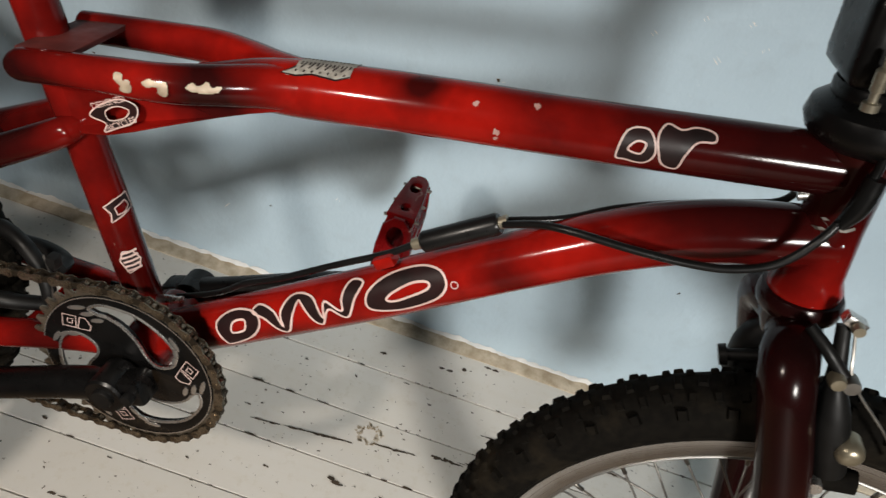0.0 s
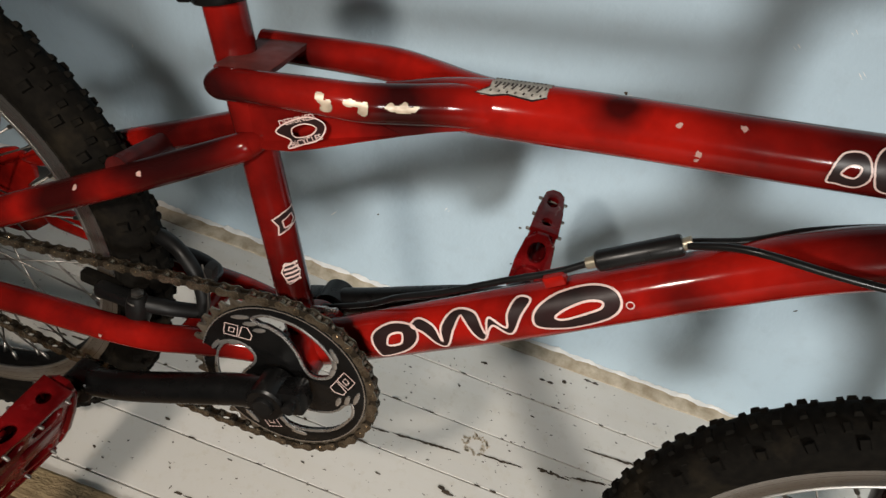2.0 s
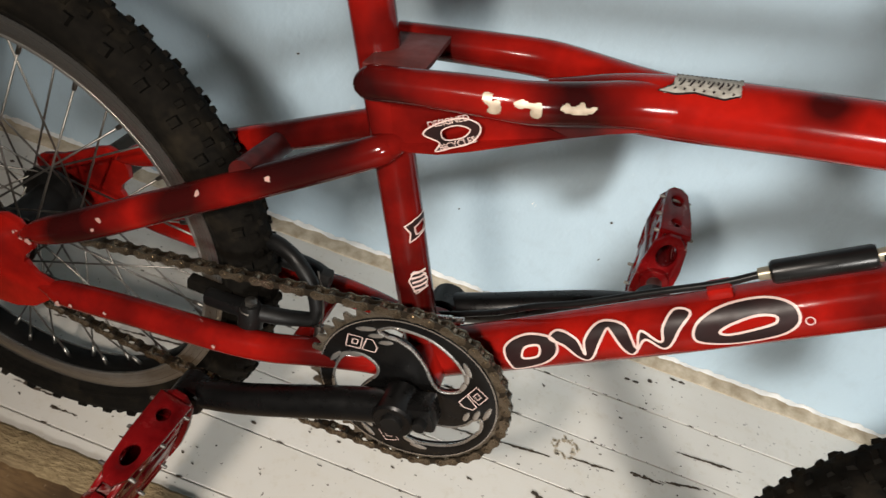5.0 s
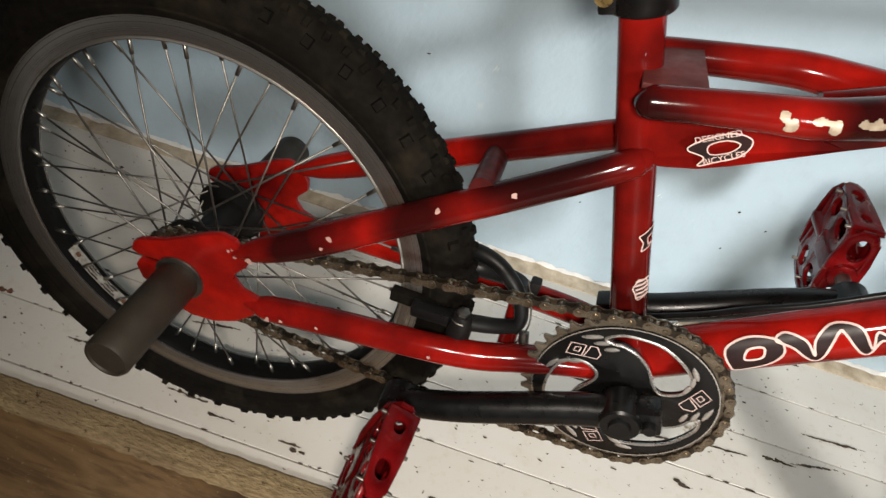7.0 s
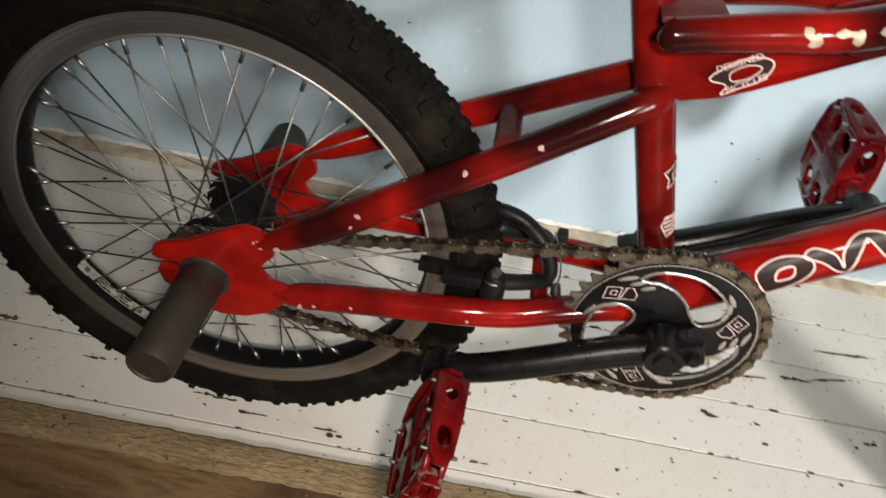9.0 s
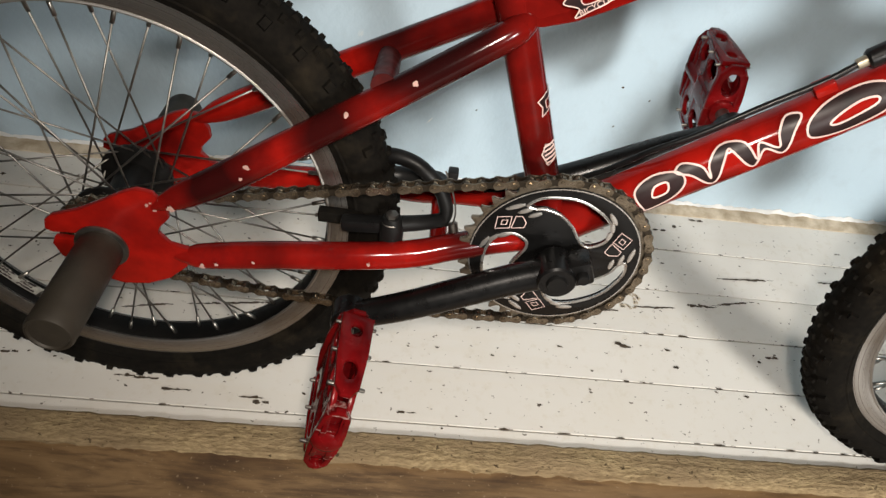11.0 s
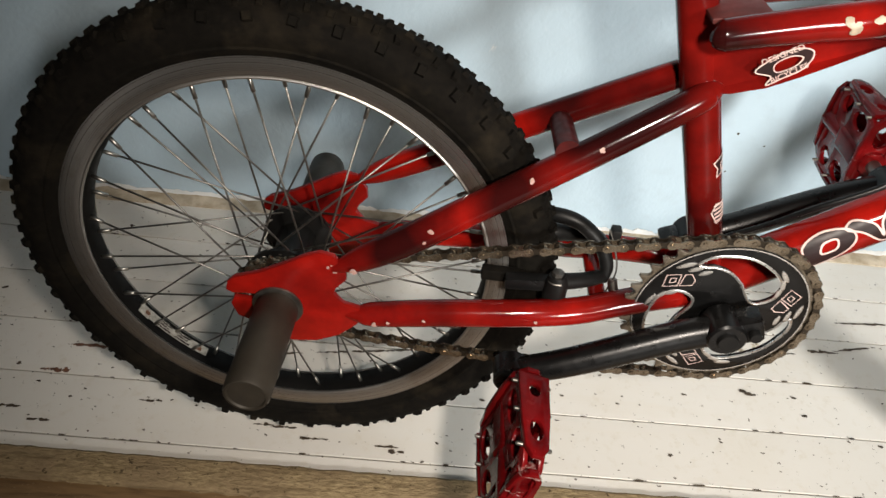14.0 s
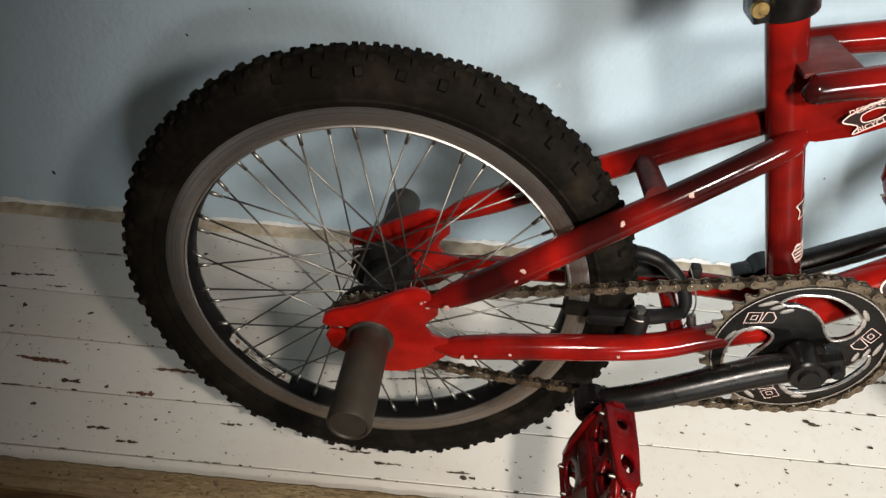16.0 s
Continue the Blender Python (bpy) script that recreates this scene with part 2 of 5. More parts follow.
PEDALRED = pedal_paint()
PINK = plain("faded_white_decal_edge", (0.60, 0.42, 0.38), (0.76, 0.60, 0.55), (0.35, 0.5))
DECALBLACK = plain("black_decal_film", (0.010, 0.006, 0.006), (0.024, 0.009, 0.009), (0.32, 0.48), spec=0.3)
PRIMER = plain("bare_primer_chip", (0.33, 0.18, 0.15), (0.50, 0.31, 0.27), (0.5, 0.7), scale=120)
BARE = plain("bare_worn_metal", (0.27, 0.21, 0.15), (0.48, 0.40, 0.30), (0.3, 0.5), metal=0.2, scale=150)
DIRT = plain("dark_bare_wood_scar", (0.022, 0.016, 0.011), (0.085, 0.058, 0.034), (0.7, 0.9), scale=160)
RUST = plain("reddish_bare_wood", (0.05, 0.024, 0.014), (0.20, 0.085, 0.045), (0.6, 0.85), scale=140)
TAN = plain("raw_wood_edge", (0.34, 0.27, 0.18), (0.62, 0.54, 0.42), (0.6, 0.8), scale=55, bump=0.0006, bscale=60)
CAULK = plain("chipped_white_caulk", (0.70, 0.70, 0.68), (0.82, 0.82, 0.80), (0.5, 0.7), scale=50)
OFFWHITE = plain("dull_room_paint", (0.24, 0.235, 0.22), (0.30, 0.29, 0.275), (0.6, 0.8), scale=6)
LABEL = plain("white_rim_sticker", (0.20, 0.19, 0.165), (0.46, 0.44, 0.39), (0.5, 0.7), scale=180)

# ------------------------------------------------------------------ mesh helpers


def part(name, bm, material, parent, label="", smooth=True):
    """Links a bmesh, or a mesh, as one mesh object under a thing or a part."""
    if isinstance(bm, bpy.types.Mesh):
        me = bm
    else:
        me = bpy.data.meshes.new(name)
        bm.to_mesh(me)
        bm.free()
    if not me.materials:
        me.materials.append(material)
    if smooth:
        me.shade_smooth()
        me.set_sharp_from_angle(angle=radians(38))
    ob = new(name, me)
    ob.parent = parent
    return tagged(ob, label)


def thing(name, label, category, m=None, group="", kind=""):
    ob = new(name)
    ob.empty_display_size = 0.05
    if m is not None:
        ob.matrix_world = m
    return tagged(ob, label, category, group, kind)


def smooth_path(pts, per=8):
    """Catmull-Rom through the points; each may carry a fourth number, the radius."""
    p = [np.array(q, float) for q in pts]
    p = [2 * p[0] - p[1], *p, 2 * p[-1] - p[-2]]
    out = []
    for a, b, c, d in zip(p, p[1:], p[2:], p[3:]):
        for i in range(per):
            t = i / per
            out.append(0.5 * (2 * b + (c - a) * t + (2 * a - 5 * b + 4 * c - d) * t * t + (3 * b - a - 3 * c + d) * t ** 3))
    return out + [p[-2]]


def sweep(bm, pts, radius=0.01, segs=16, closed=False, caps=True, flat=1.0, per=8, straight=False):
    """A tube along a path. flat squeezes it across the Y axis; a point's fourth number is its own radius."""
    path = [np.array(q, float) for q in pts] if straight else smooth_path(pts, per)
    rings, side = [], None
    n = len(path)
    for i, q in enumerate(path):
        a, b = path[(i - 1) % n if closed else max(i - 1, 0)][:3], path[(i + 1) % n if closed else min(i + 1, n - 1)][:3]
        d = (b - a) / max(np.linalg.norm(b - a), 1e-9)
        if side is None:
            side = np.cross(d, (0, 1, 0)) if abs(d[1]) < 0.9 else np.cross(d, (1, 0, 0))
        side = side - d * (side @ d)
        side /= np.linalg.norm(side)
        up = np.cross(side, d)
        r = q[3] if len(q) > 3 else radius
        rings.append([bm.verts.new(q[:3] + r * (math.cos(k * math.tau / segs) * side + flat * math.sin(k * math.tau / segs) * up)) for k in range(segs)])
    for i in range(n if closed else n - 1):
        a, b = rings[i], rings[(i + 1) % n]
        for k in range(segs):
            bm.faces.new((a[k], a[(k + 1) % segs], b[(k + 1) % segs], b[k]))
    if caps and not closed:
        bm.faces.new(rings[0][::-1])
        bm.faces.new(rings[-1])
    return bm


def tube(pts, radius=0.01, **kw):
    bm = sweep(bmesh.new(), pts, radius, **kw)
    bmesh.ops.recalc_face_normals(bm, faces=bm.faces)
    return bm


def lathe(profile, segs=48, axis="Y", closed=False, bm=None, at=(0, 0, 0), caps=True):
    """Turns a profile of (radius, along) about an axis through at."""
    bm = bm or bmesh.new()
    rings = []
    for r, h in profile:
        ring = []
        for k in range(segs):
            a = k * math.tau / segs
            c, s = r * math.cos(a), r * math.sin(a)
            p = {"Y": (c, h, s), "Z": (c, s, h), "X": (h, c, s)}[axis]
            ring.append(bm.verts.new((p[0] + at[0], p[1] + at[1], p[2] + at[2])))
        rings.append(ring)
    pairs = list(zip(rings, rings[1:])) + ([(rings[-1], rings[0])] if closed else [])
    for a, b in pairs:
        for k in range(segs):
            bm.faces.new((a[k], a[(k + 1) % segs], b[(k + 1) % segs], b[k]))
    if caps and not closed:
        for ring in (rings[0], rings[-1]):
            bm.faces.new(ring)
    bmesh.ops.recalc_face_normals(bm, faces=bm.faces)
    return bm


def box(size, at=(0, 0, 0), bevel=0.0, rot=None, bm=None, segs=2):
    own = bmesh.new()
    bmesh.ops.create_cube(own, size=1.0, matrix=Matrix.Diagonal((*size, 1)))
    if bevel:
        bmesh.ops.bevel(own, geom=own.edges[:], offset=bevel, segments=segs, profile=0.6, affect="EDGES")
    own.transform(Matrix.Translation(at) @ (rot.to_4x4() if rot else Matrix()))
    if bm is None:
        return own
    me = bpy.data.meshes.new("tmp")
    own.to_mesh(me)
    own.free()
    bm.from_mesh(me)
    bpy.data.meshes.remove(me)
    return bm


def plate(name, loops, thick, bevel=0.0008, y=0.0):
    """A flat plate with holes, cut from closed outlines in (x, z), its middle at y."""
    cu = bpy.data.curves.new(name, "CURVE")
    cu.dimensions, cu.fill_mode = "2D", "BOTH"
    cu.extrude, cu.bevel_depth, cu.bevel_resolution, cu.offset = thick / 2 - bevel, bevel, 1, -bevel
    for loop in loops:
        sp = cu.splines.new("POLY")
        sp.points.add(len(loop) - 1)
        for p, (u, v) in zip(sp.points, loop):
            p.co = (u, v, 0, 1)
        sp.use_cyclic_u = True
    ob = bpy.data.objects.new(name, cu)
    me = bpy.data.meshes.new_from_object(ob)
    bpy.data.objects.remove(ob)
    bpy.data.curves.remove(cu)
    me.materials.clear()
    bm = bmesh.new()
    bm.from_mesh(me)
    bmesh.ops.remove_doubles(bm, verts=bm.verts, dist=1e-6)
    bm.to_mesh(me)
    bm.free()
    me.transform(Matrix.Translation((0, y, 0)) @ Matrix.Rotation(math.pi / 2, 4, "X"))
    me.name = name
    return me


def rounded(pts, per=6):
    """A closed smooth loop through (u, v) points."""
    p = [np.array(q, float) for q in pts]
    n, out = len(p), []
    for i in range(n):
        a, b, c, d = p[i - 1], p[i], p[(i + 1) % n], p[(i + 2) % n]
        for k in range(per):
            t = k / per
            out.append(tuple(0.5 * (2 * b + (c - a) * t + (2 * a - 5 * b + 4 * c - d) * t * t + (3 * b - a - 3 * c + d) * t ** 3)))
    return out


def ring2(cx, cz, r, n=32, r2=None, turn=0.0):
    r2 = r2 or r
    c, s = math.cos(turn), math.sin(turn)
    return [(cx + r * math.cos(a) * c - r2 * math.sin(a) * s, cz + r * math.cos(a) * s + r2 * math.sin(a) * c) for a in (k * math.tau / n for k in range(n))]


def inside(u, v, poly):
    hit, j = False, len(poly) - 1
    for i in range(len(poly)):
        (x1, y1), (x2, y2) = poly[i], poly[j]
        if (y1 > v) != (y2 > v) and u < (x2 - x1) * (v - y1) / (y2 - y1) + x1:
            hit = not hit
        j = i
    return hit


def wrap(a, b, r, lift):
    """Maps (along, round) in metres onto a tube's skin, counted from end a; round = 0 faces the -Y side, positive goes up."""
    a, b = np.array(a, float), np.array(b, float)
    d = (b - a) / np.linalg.norm(b - a)
    front = np.array((0, -1.0, 0))
    front -= d * (front @ d)
    front /= np.linalg.norm(front)
    up = np.cross(d, front)
    if up[2] < 0:
        up = -up

    def f(u, v):
        w = v / r
        return a + d * u + (r + lift) * (math.cos(w) * front + math.sin(w) * up)
    return f


def flat_map(y, lift=0.0):
    return lambda u, v: np.array((u, y - lift, v))


def ribbon(bm, f, loop, width, closed=True):
    n = len(loop)
    pairs = []
    for i in range(n):
        p, q = np.array(loop[i - 1 if closed or i else 0]), np.array(loop[(i + 1) % n if closed or i < n - 1 else i])
        d = q - p
        d = d / max(np.hypot(*d), 1e-9)
        o = np.array((-d[1], d[0])) * width / 2
        c = np.array(loop[i])
        pairs.append((bm.verts.new(f(*(c + o))), bm.verts.new(f(*(c - o)))))
    for i in range(n if closed else n - 1):
        a, b = pairs[i], pairs[(i + 1) % n]
        bm.faces.new((a[0], a[1], b[1], b[0]))
    return bm


def fill(bm, f, loops, step=0.0012):
    """Fills an outline on a curved skin with small cells; later loops are holes."""
    us, vs = [p[0] for p in loops[0]], [p[1] for p in loops[0]]
    verts = {}

    def vert(i, j):
        if (i, j) not in verts:
            verts[i, j] = bm.verts.new(f(min(us) + i * step, min(vs) + j * step))
        return verts[i, j]
    for i in range(int((max(us) - min(us)) / step) + 1):
        for j in range(int((max(vs) - min(vs)) / step) + 1):
            u, v = min(us) + (i + 0.5) * step, min(vs) + (j + 0.5) * step
            if inside(u, v, loops[0]) and not any(inside(u, v, h) for h in loops[1:]):
                bm.faces.new((vert(i, j), vert(i + 1, j), vert(i + 1, j + 1), vert(i, j + 1)))
    return bm


def blotch(rng, r, n=11, stretch=1.0, turn=0.0):
    """A ragged closed outline about the origin."""
    c, s = math.cos(turn), math.sin(turn)
    out = []
    for k in range(n):
        a = k * math.tau / n
        q = r * rng.uniform(0.55, 1.25)
        x, y = q * math.cos(a) * stretch, q * math.sin(a)
        out.append((x * c - y * s, x * s + y * c))
    return out


# ------------------------------------------------------------------ the room

X0, X1, YS, TOP = -2.6, 3.2, -4.2, 2.6


def slab(name, size, at, material, label, category="", bevel=0.0):
    ob = part(name, box(size, at, bevel), material, None, label, smooth=False)
    return tagged(ob, label, category, kind="structure")


WALL_M = Matrix.Translation((0, 0.004, 0)) @ Matrix.Rotation(radians(-0.9), 4, "Z")
PLANK_M = Matrix.Rotation(radians(-1.35), 4, "Z")
slab("wall_north", (X1 - X0 + 0.5, 0.12, TOP), ((X0 + X1) / 2, 0.06, TOP / 2), WALL, "pale blue glossy painted plaster wall with small scuffs", "wall").matrix_world = WALL_M
# Unseen walls and ceiling, added for bounce light; the dull tone keeps it low
slab("wall_south", (X1 - X0 + 0.3, 0.12, TOP), ((X0 + X1) / 2, YS - 0.06, TOP / 2), OFFWHITE, "unseen plain dull grey-beige wall added to close the room", "wall")
slab("wall_west", (0.12, -YS, TOP), (X0 - 0.06, YS / 2, TOP / 2), OFFWHITE, "unseen plain dull grey-beige side wall added to close the room", "wall")
slab("wall_east", (0.12, -YS, TOP), (X1 + 0.06, YS / 2, TOP / 2), OFFWHITE, "unseen plain dull grey-beige side wall added to close the room", "wall")
slab("ceiling", (X1 - X0 + 0.3, -YS + 0.3, 0.12), ((X0 + X1) / 2, YS / 2, TOP + 0.06), OFFWHITE, "unseen plain dull ceiling added to close the room", "ceiling")

floor = slab("floor", (X1 - X0, 0.54, 0.03), ((X0 + X1) / 2, -0.18, -0.0345), DIRT, "white painted narrow plank floor with dark joints and scars", "floor")
floor.matrix_world = PLANK_M
lower = slab("floor_covering", (X1 - X0, -YS - 0.50, 0.03), ((X0 + X1) / 2, (YS - 0.40) / 2, -0.0185), VINYL, "brown wood-grain vinyl floor covering", "floor")
lower.matrix_world = PLANK_M

EDGES = [-0.010, -0.0935, -0.176, -0.256, -0.336, -0.417, -0.445]
rng = random.Random(5)
for row, (ya, yb) in enumerate(zip(EDGES, EDGES[1:])):
    x = X0 + 0.002 - rng.uniform(0, 0.3)
    ends = [X0 + 0.002] + sorted(rng.uniform(X0 + 0.4, X1 - 0.4) for _ in range(1)) + [X1 - 0.002]
    if row == 3:
        ends = [X0 + 0.002, -0.515, X1 - 0.002]
    for xa, xb in zip(ends, ends[1:]):
        w, l = ya - yb - 0.0019, xb - xa - 0.0014
        bm = box((l, w, 0.018), (0, 0, 0), 0.0004, segs=1)
        ob = part("plank", bm, FLOOR, floor, smooth=False)
        ob.location = ((xa + xb) / 2, (ya + yb) / 2, -0.0092 + rng.uniform(-0.0003, 0.0002))

# raw wood edge strip along the foot of the wall, with chipped caulk on it
bm = bmesh.new()
n = 220
low, high = [], []
for i in range(n + 1):
    x = X0 + 0.003 + (X1 - X0 - 0.006) * i / n
    z = 0.0035 + 0.001 * noise.noise((x * 14, 0, 3))
    y = -0.0245 + 0.002 * noise.noise((x * 20, 4, 0))
    low.append([bm.verts.new((x, y, -0.018)), bm.verts.new((x, y, z - 0.002)), bm.verts.new((x, y + 0.004, z)), bm.verts.new((x, -0.001, z + 0.003)), bm.verts.new((x, -0.001, -0.018))])
for a, b in zip(low, low[1:]):
    for k in range(5):
        bm.faces.new((a[k], b[k], b[(k + 1) % 5], a[(k + 1) % 5]))
for ring in (low[0], low[-1]):
    bm.faces.new(ring)
bmesh.ops.recalc_face_normals(bm, faces=bm.faces)
tagged(part("baseboard", bm, TAN, None), "raw tan wooden strip along the foot of the wall", "trim", kind="structure").matrix_world = WALL_M

bm = bmesh.new()
prev = None
for i in range(900):
    x = X0 + 0.01 + (X1 - X0 - 0.02) * i / 899
    h = max(-0.003, 0.002 + 0.006 * noise.noise((x * 24, 0, 0)) + 0.006 * noise.noise((x * 95, 2, 0)))
    d = 0.0035 + 0.0045 * noise.noise((x * 45, 7, 0)) + 0.002 * noise.noise((x * 160, 1, 0))
    cur = [bm.verts.new(q) for q in ((x, -0.0005, 0.004), (x, -d - 0.002, 0.0075), (x, -0.002, 0.0085 + h), (x, -0.0005, 0.009 + h))]
    if prev:
        for k in range(3):
            bm.faces.new((prev[k], cur[k], cur[k + 1], prev[k + 1]))
    prev = cur
bmesh.ops.recalc_face_normals(bm, faces=bm.faces)
tagged(part("trim", bm, CAULK, None), "ragged chipped white caulk line at the wall foot", "trim", kind="structure").matrix_world = WALL_M

# worn tan binding where the plank floor meets the brown covering
bm = bmesh.new()
rows = []
for i in range(700):
    x = X0 + 0.003 + (X1 - X0 - 0.006) * i / 699
    j1 = 0.0022 * noise.noise((x * 40, 1, 0)) + 0.0015 * noise.noise((x * 160, 5, 0))
    j2 = 0.0025 * noise.noise((x * 30, 9, 0)) + 0.003 * noise.noise((x * 120, 3, 0))
    t = 0.0006 * noise.noise((x * 70, 2, 2))
    rows.append([bm.verts.new(q) for q in ((x, -0.4335 + j1, 0.0006), (x, -0.437 + j1, 0.0045 + t), (x, -0.450, 0.0062 + t), (x, -0.4655 + j2, 0.0060 + t), (x, -0.470 + j2, 0.0035), (x, -0.471 + j2, -0.0036))])
for a, b in zip(rows, rows[1:]):
    for k in range(5):
        bm.faces.new((a[k], b[k], b[k + 1], a[k + 1]))
bmesh.ops.recalc_face_normals(bm, faces=bm.faces)
tagged(part("trim", bm, CARPET, None), "frayed tan carpet binding strip over the floor edge", "trim", kind="structure").matrix_world = PLANK_M

# scars and crumbs on the planks: the large ones where they lie, and fine scatter
SCARS = [(0.649, -0.323, 4, 3),
         (0.795, -0.298, 6, 4), (0.737, -0.362, 4, 4), (0.315, -0.352, 3, 2), (0.453, -0.391, 4, 3), (0.287, -0.411, 6, 2.5), (0.014, -0.397, 13, 3.5),
         (-0.024, -0.384, 12, 3), (-0.050, -0.382, 7, 3), (-0.190, -0.359, 10, 4),
         (-0.413, -0.313, 8, 4.5), (-0.316, -0.324, 12, 4.5), (-0.363, -0.318, 4, 5),
         (-0.562, -0.137, 9, 4), (-0.527, -0.135, 12, 2), (-0.501, -0.155, 12, 2.5), (-0.529, -0.194, 4, 5), (-0.433, -0.200, 4, 3), (-0.35, -0.377, 9, 4), (-0.309, -0.393, 7, 3.5),
         (-0.444, -0.35, 4, 3), (-0.306, -0.067, 4, 3), (0.491, -0.302, 4, 3), (0.434, -0.226, 5, 3),
         (0.709, -0.058, 5, 4), (0.752, -0.040, 6, 4), (0.632, -0.115, 5, 2), (0.672, -0.138, 4, 2), (0.624, -0.029, 4, 3), (0.586, -0.075, 5, 4), (0.683, -0.068, 6, 3),
         (0.114, -0.408, 6, 3), (0.10, -0.402, 8, 2.5)]
# long gouges, from end to end, with their width in millimetres
STREAKS = [(0.448, -0.244, 0.582, -0.234, 2.6), (0.520, -0.239, 0.582, -0.234, 3.2), (0.613, -0.226, 0.671, -0.223, 3.4), (0.692, -0.216, 0.731, -0.217, 6.0),
           (0.732, -0.213, 0.797, -0.201, 3.2), (0.755, -0.161, 0.841, -0.157, 3.4), (0.920, -0.153, 0.968, -0.154, 3.0), (0.572, -0.290, 0.587, -0.297, 6.5),
           (-0.081, -0.286, -0.022, -0.275, 3.4), (0.001, -0.273, 0.132, -0.259, 2.8)]
FLAKED = [(-0.502, -0.280, -0.424, -0.286, 5.5), (-0.310, -0.285, -0.251, -0.286, 5.0)]
bm = bmesh.new()
rng = random.Random(11)


def scar(x, y, half, wide):
    """A row of ragged flakes along the grain."""
    count = max(1, int(half / 3))
    for i in range(count):
        u = x + (0 if count == 1 else (i / (count - 1) - 0.5) * 1.9 * half * 0.001) + rng.uniform(-0.001, 0.001)
        hl = half * 0.001 * (1.0 if count == 1 else 1.9 / count)
        hw = wide * 0.0005 * rng.uniform(0.45, 1.5)
        loop = blotch(rng, 1.0, 12)
        vs = [bm.verts.new((u + p * hl, y + q * hw * 1.2 + rng.uniform(-0.0006, 0.0006) * wide * 0.4, 0.0005 + 0.0003 * rng.random())) for p, q in loop]
        bm.faces.new(vs)


def streak(x0, y0, x1, y1, wide):
    """Overlapping splinters from one end of a gouge to the other, with a few breaks."""
    long = math.hypot(x1 - x0, y1 - y0)
    count = max(3, int(long / 0.0042))
    for i in range(count):
        if rng.random() < 0.10:
            continue
        k = (i + 0.5 + rng.uniform(-0.3, 0.3)) / count
        hl = long / count * rng.uniform(0.8, 1.7)
        hw = wide * 0.0005 * rng.uniform(0.4, 1.35) * min(1.0, 0.35 + 3.2 * min(k, 1 - k))
        y = y0 + (y1 - y0) * k + rng.uniform(-0.2, 0.2) * wide * 0.001
        z = 0.0005 + 0.0003 * rng.random()
        bm.faces.new([bm.verts.new((x0 + (x1 - x0) * k + p * hl, y + q * hw, z)) for p, q in blotch(rng, 1.0, 11)])


for ends in STREAKS:
    streak(*ends)
for x, y, half, wide in SCARS:
    if wide < 4.4 or half < 12:
        scar(x, y, half, wide)
tagged(part("floor_scars", bm, DIRT, None, smooth=False), "dark gouges and flaked patches in the white paint", "scars", kind="stuff")
bm = bmesh.new()
for ends in FLAKED:
    streak(*ends)
for x, y, half, wide in SCARS:
    if wide >= 4.4 and half >= 12:
        scar(x, y, half, wide)
tagged(part("floor_scars", bm, RUST, None, smooth=False), "reddish brown bare wood where the white paint flaked off", "scars", kind="stuff")

bm = bmesh.new()
for _ in range(700):
    x = rng.uniform(-0.95, 1.3)
    y = rng.uniform(-0.425, -0.03) - 0.0236 * x
    r = rng.uniform(0.0003, 0.0013) * (2.0 if rng.random() < 0.06 else 1)
    loop = blotch(rng, r, 7, rng.uniform(1, 2.6), rng.uniform(-0.6, 0.6))
    bm.faces.new([bm.verts.new((x + p, y + q, 0.0008)) for p, q in loop])
for e in EDGES[:-1]:
    for _ in range(75):
        x = rng.uniform(-0.95, 1.3)
        loop = blotch(rng, 0.0004 + 0.0017 * rng.random() ** 2.2, 9, rng.uniform(1.2, 6))
        bm.faces.new([bm.verts.new((x + p, e - 0.0236 * x + q * 0.8, 0.0008)) for p, q in loop])
tagged(part("floor_crumbs", bm, DIRT, None, smooth=False), "fine dark grit scattered on the planks", "grit", kind="stuff")

bm = bmesh.new()
for _ in range(60):
    a, q = rng.uniform(0, math.tau), rng.uniform(0.3, 1) ** 0.5
    x, y = 0.602 + 0.019 * q * math.cos(a), -0.214 + 0.016 * q * math.sin(a)
    loop = blotch(rng, rng.uniform(0.0008, 0.0022), 7, 1.5, rng.uniform(0, 3))
    bm.faces.new([bm.verts.new((x + p, y + r, 0.0007)) for p, r in loop])
tagged(part("worn_patch", bm, TAN, None, smooth=False), "round worn tan patch in the white floor paint", "worn patch", kind="stuff")

# small marks on the wall
bm = bmesh.new()
for x, z, r, st in ((-0.292, 0.335, 2.0, 1), (-0.554, 0.075, 3.0, 1.5), (-0.204, 0.379, 1.5, 1), (0.607, 0.197, 1.6, 1), (0.562, 0.214, 2.2, 1), (0.365, 0.148, 1.6, 1), (0.57, 0.146, 1.2, 2),
                    (0.939, 0.241, 1.5, 2), (0.614, 0.452, 2.2, 1), (0.114, 0.302, 1.4, 2)):
    loop = blotch(rng, r * 0.001, 9, st, rng.uniform(0, 3))
    bm.faces.new([bm.verts.new((x + p, -0.0006, z + q)) for p, q in loop])
tagged(part("wall_specks", bm, DIRT, None, smooth=False), "tiny dark specks on the blue wall", "specks", kind="stuff").matrix_world = WALL_M
bm = bmesh.new()
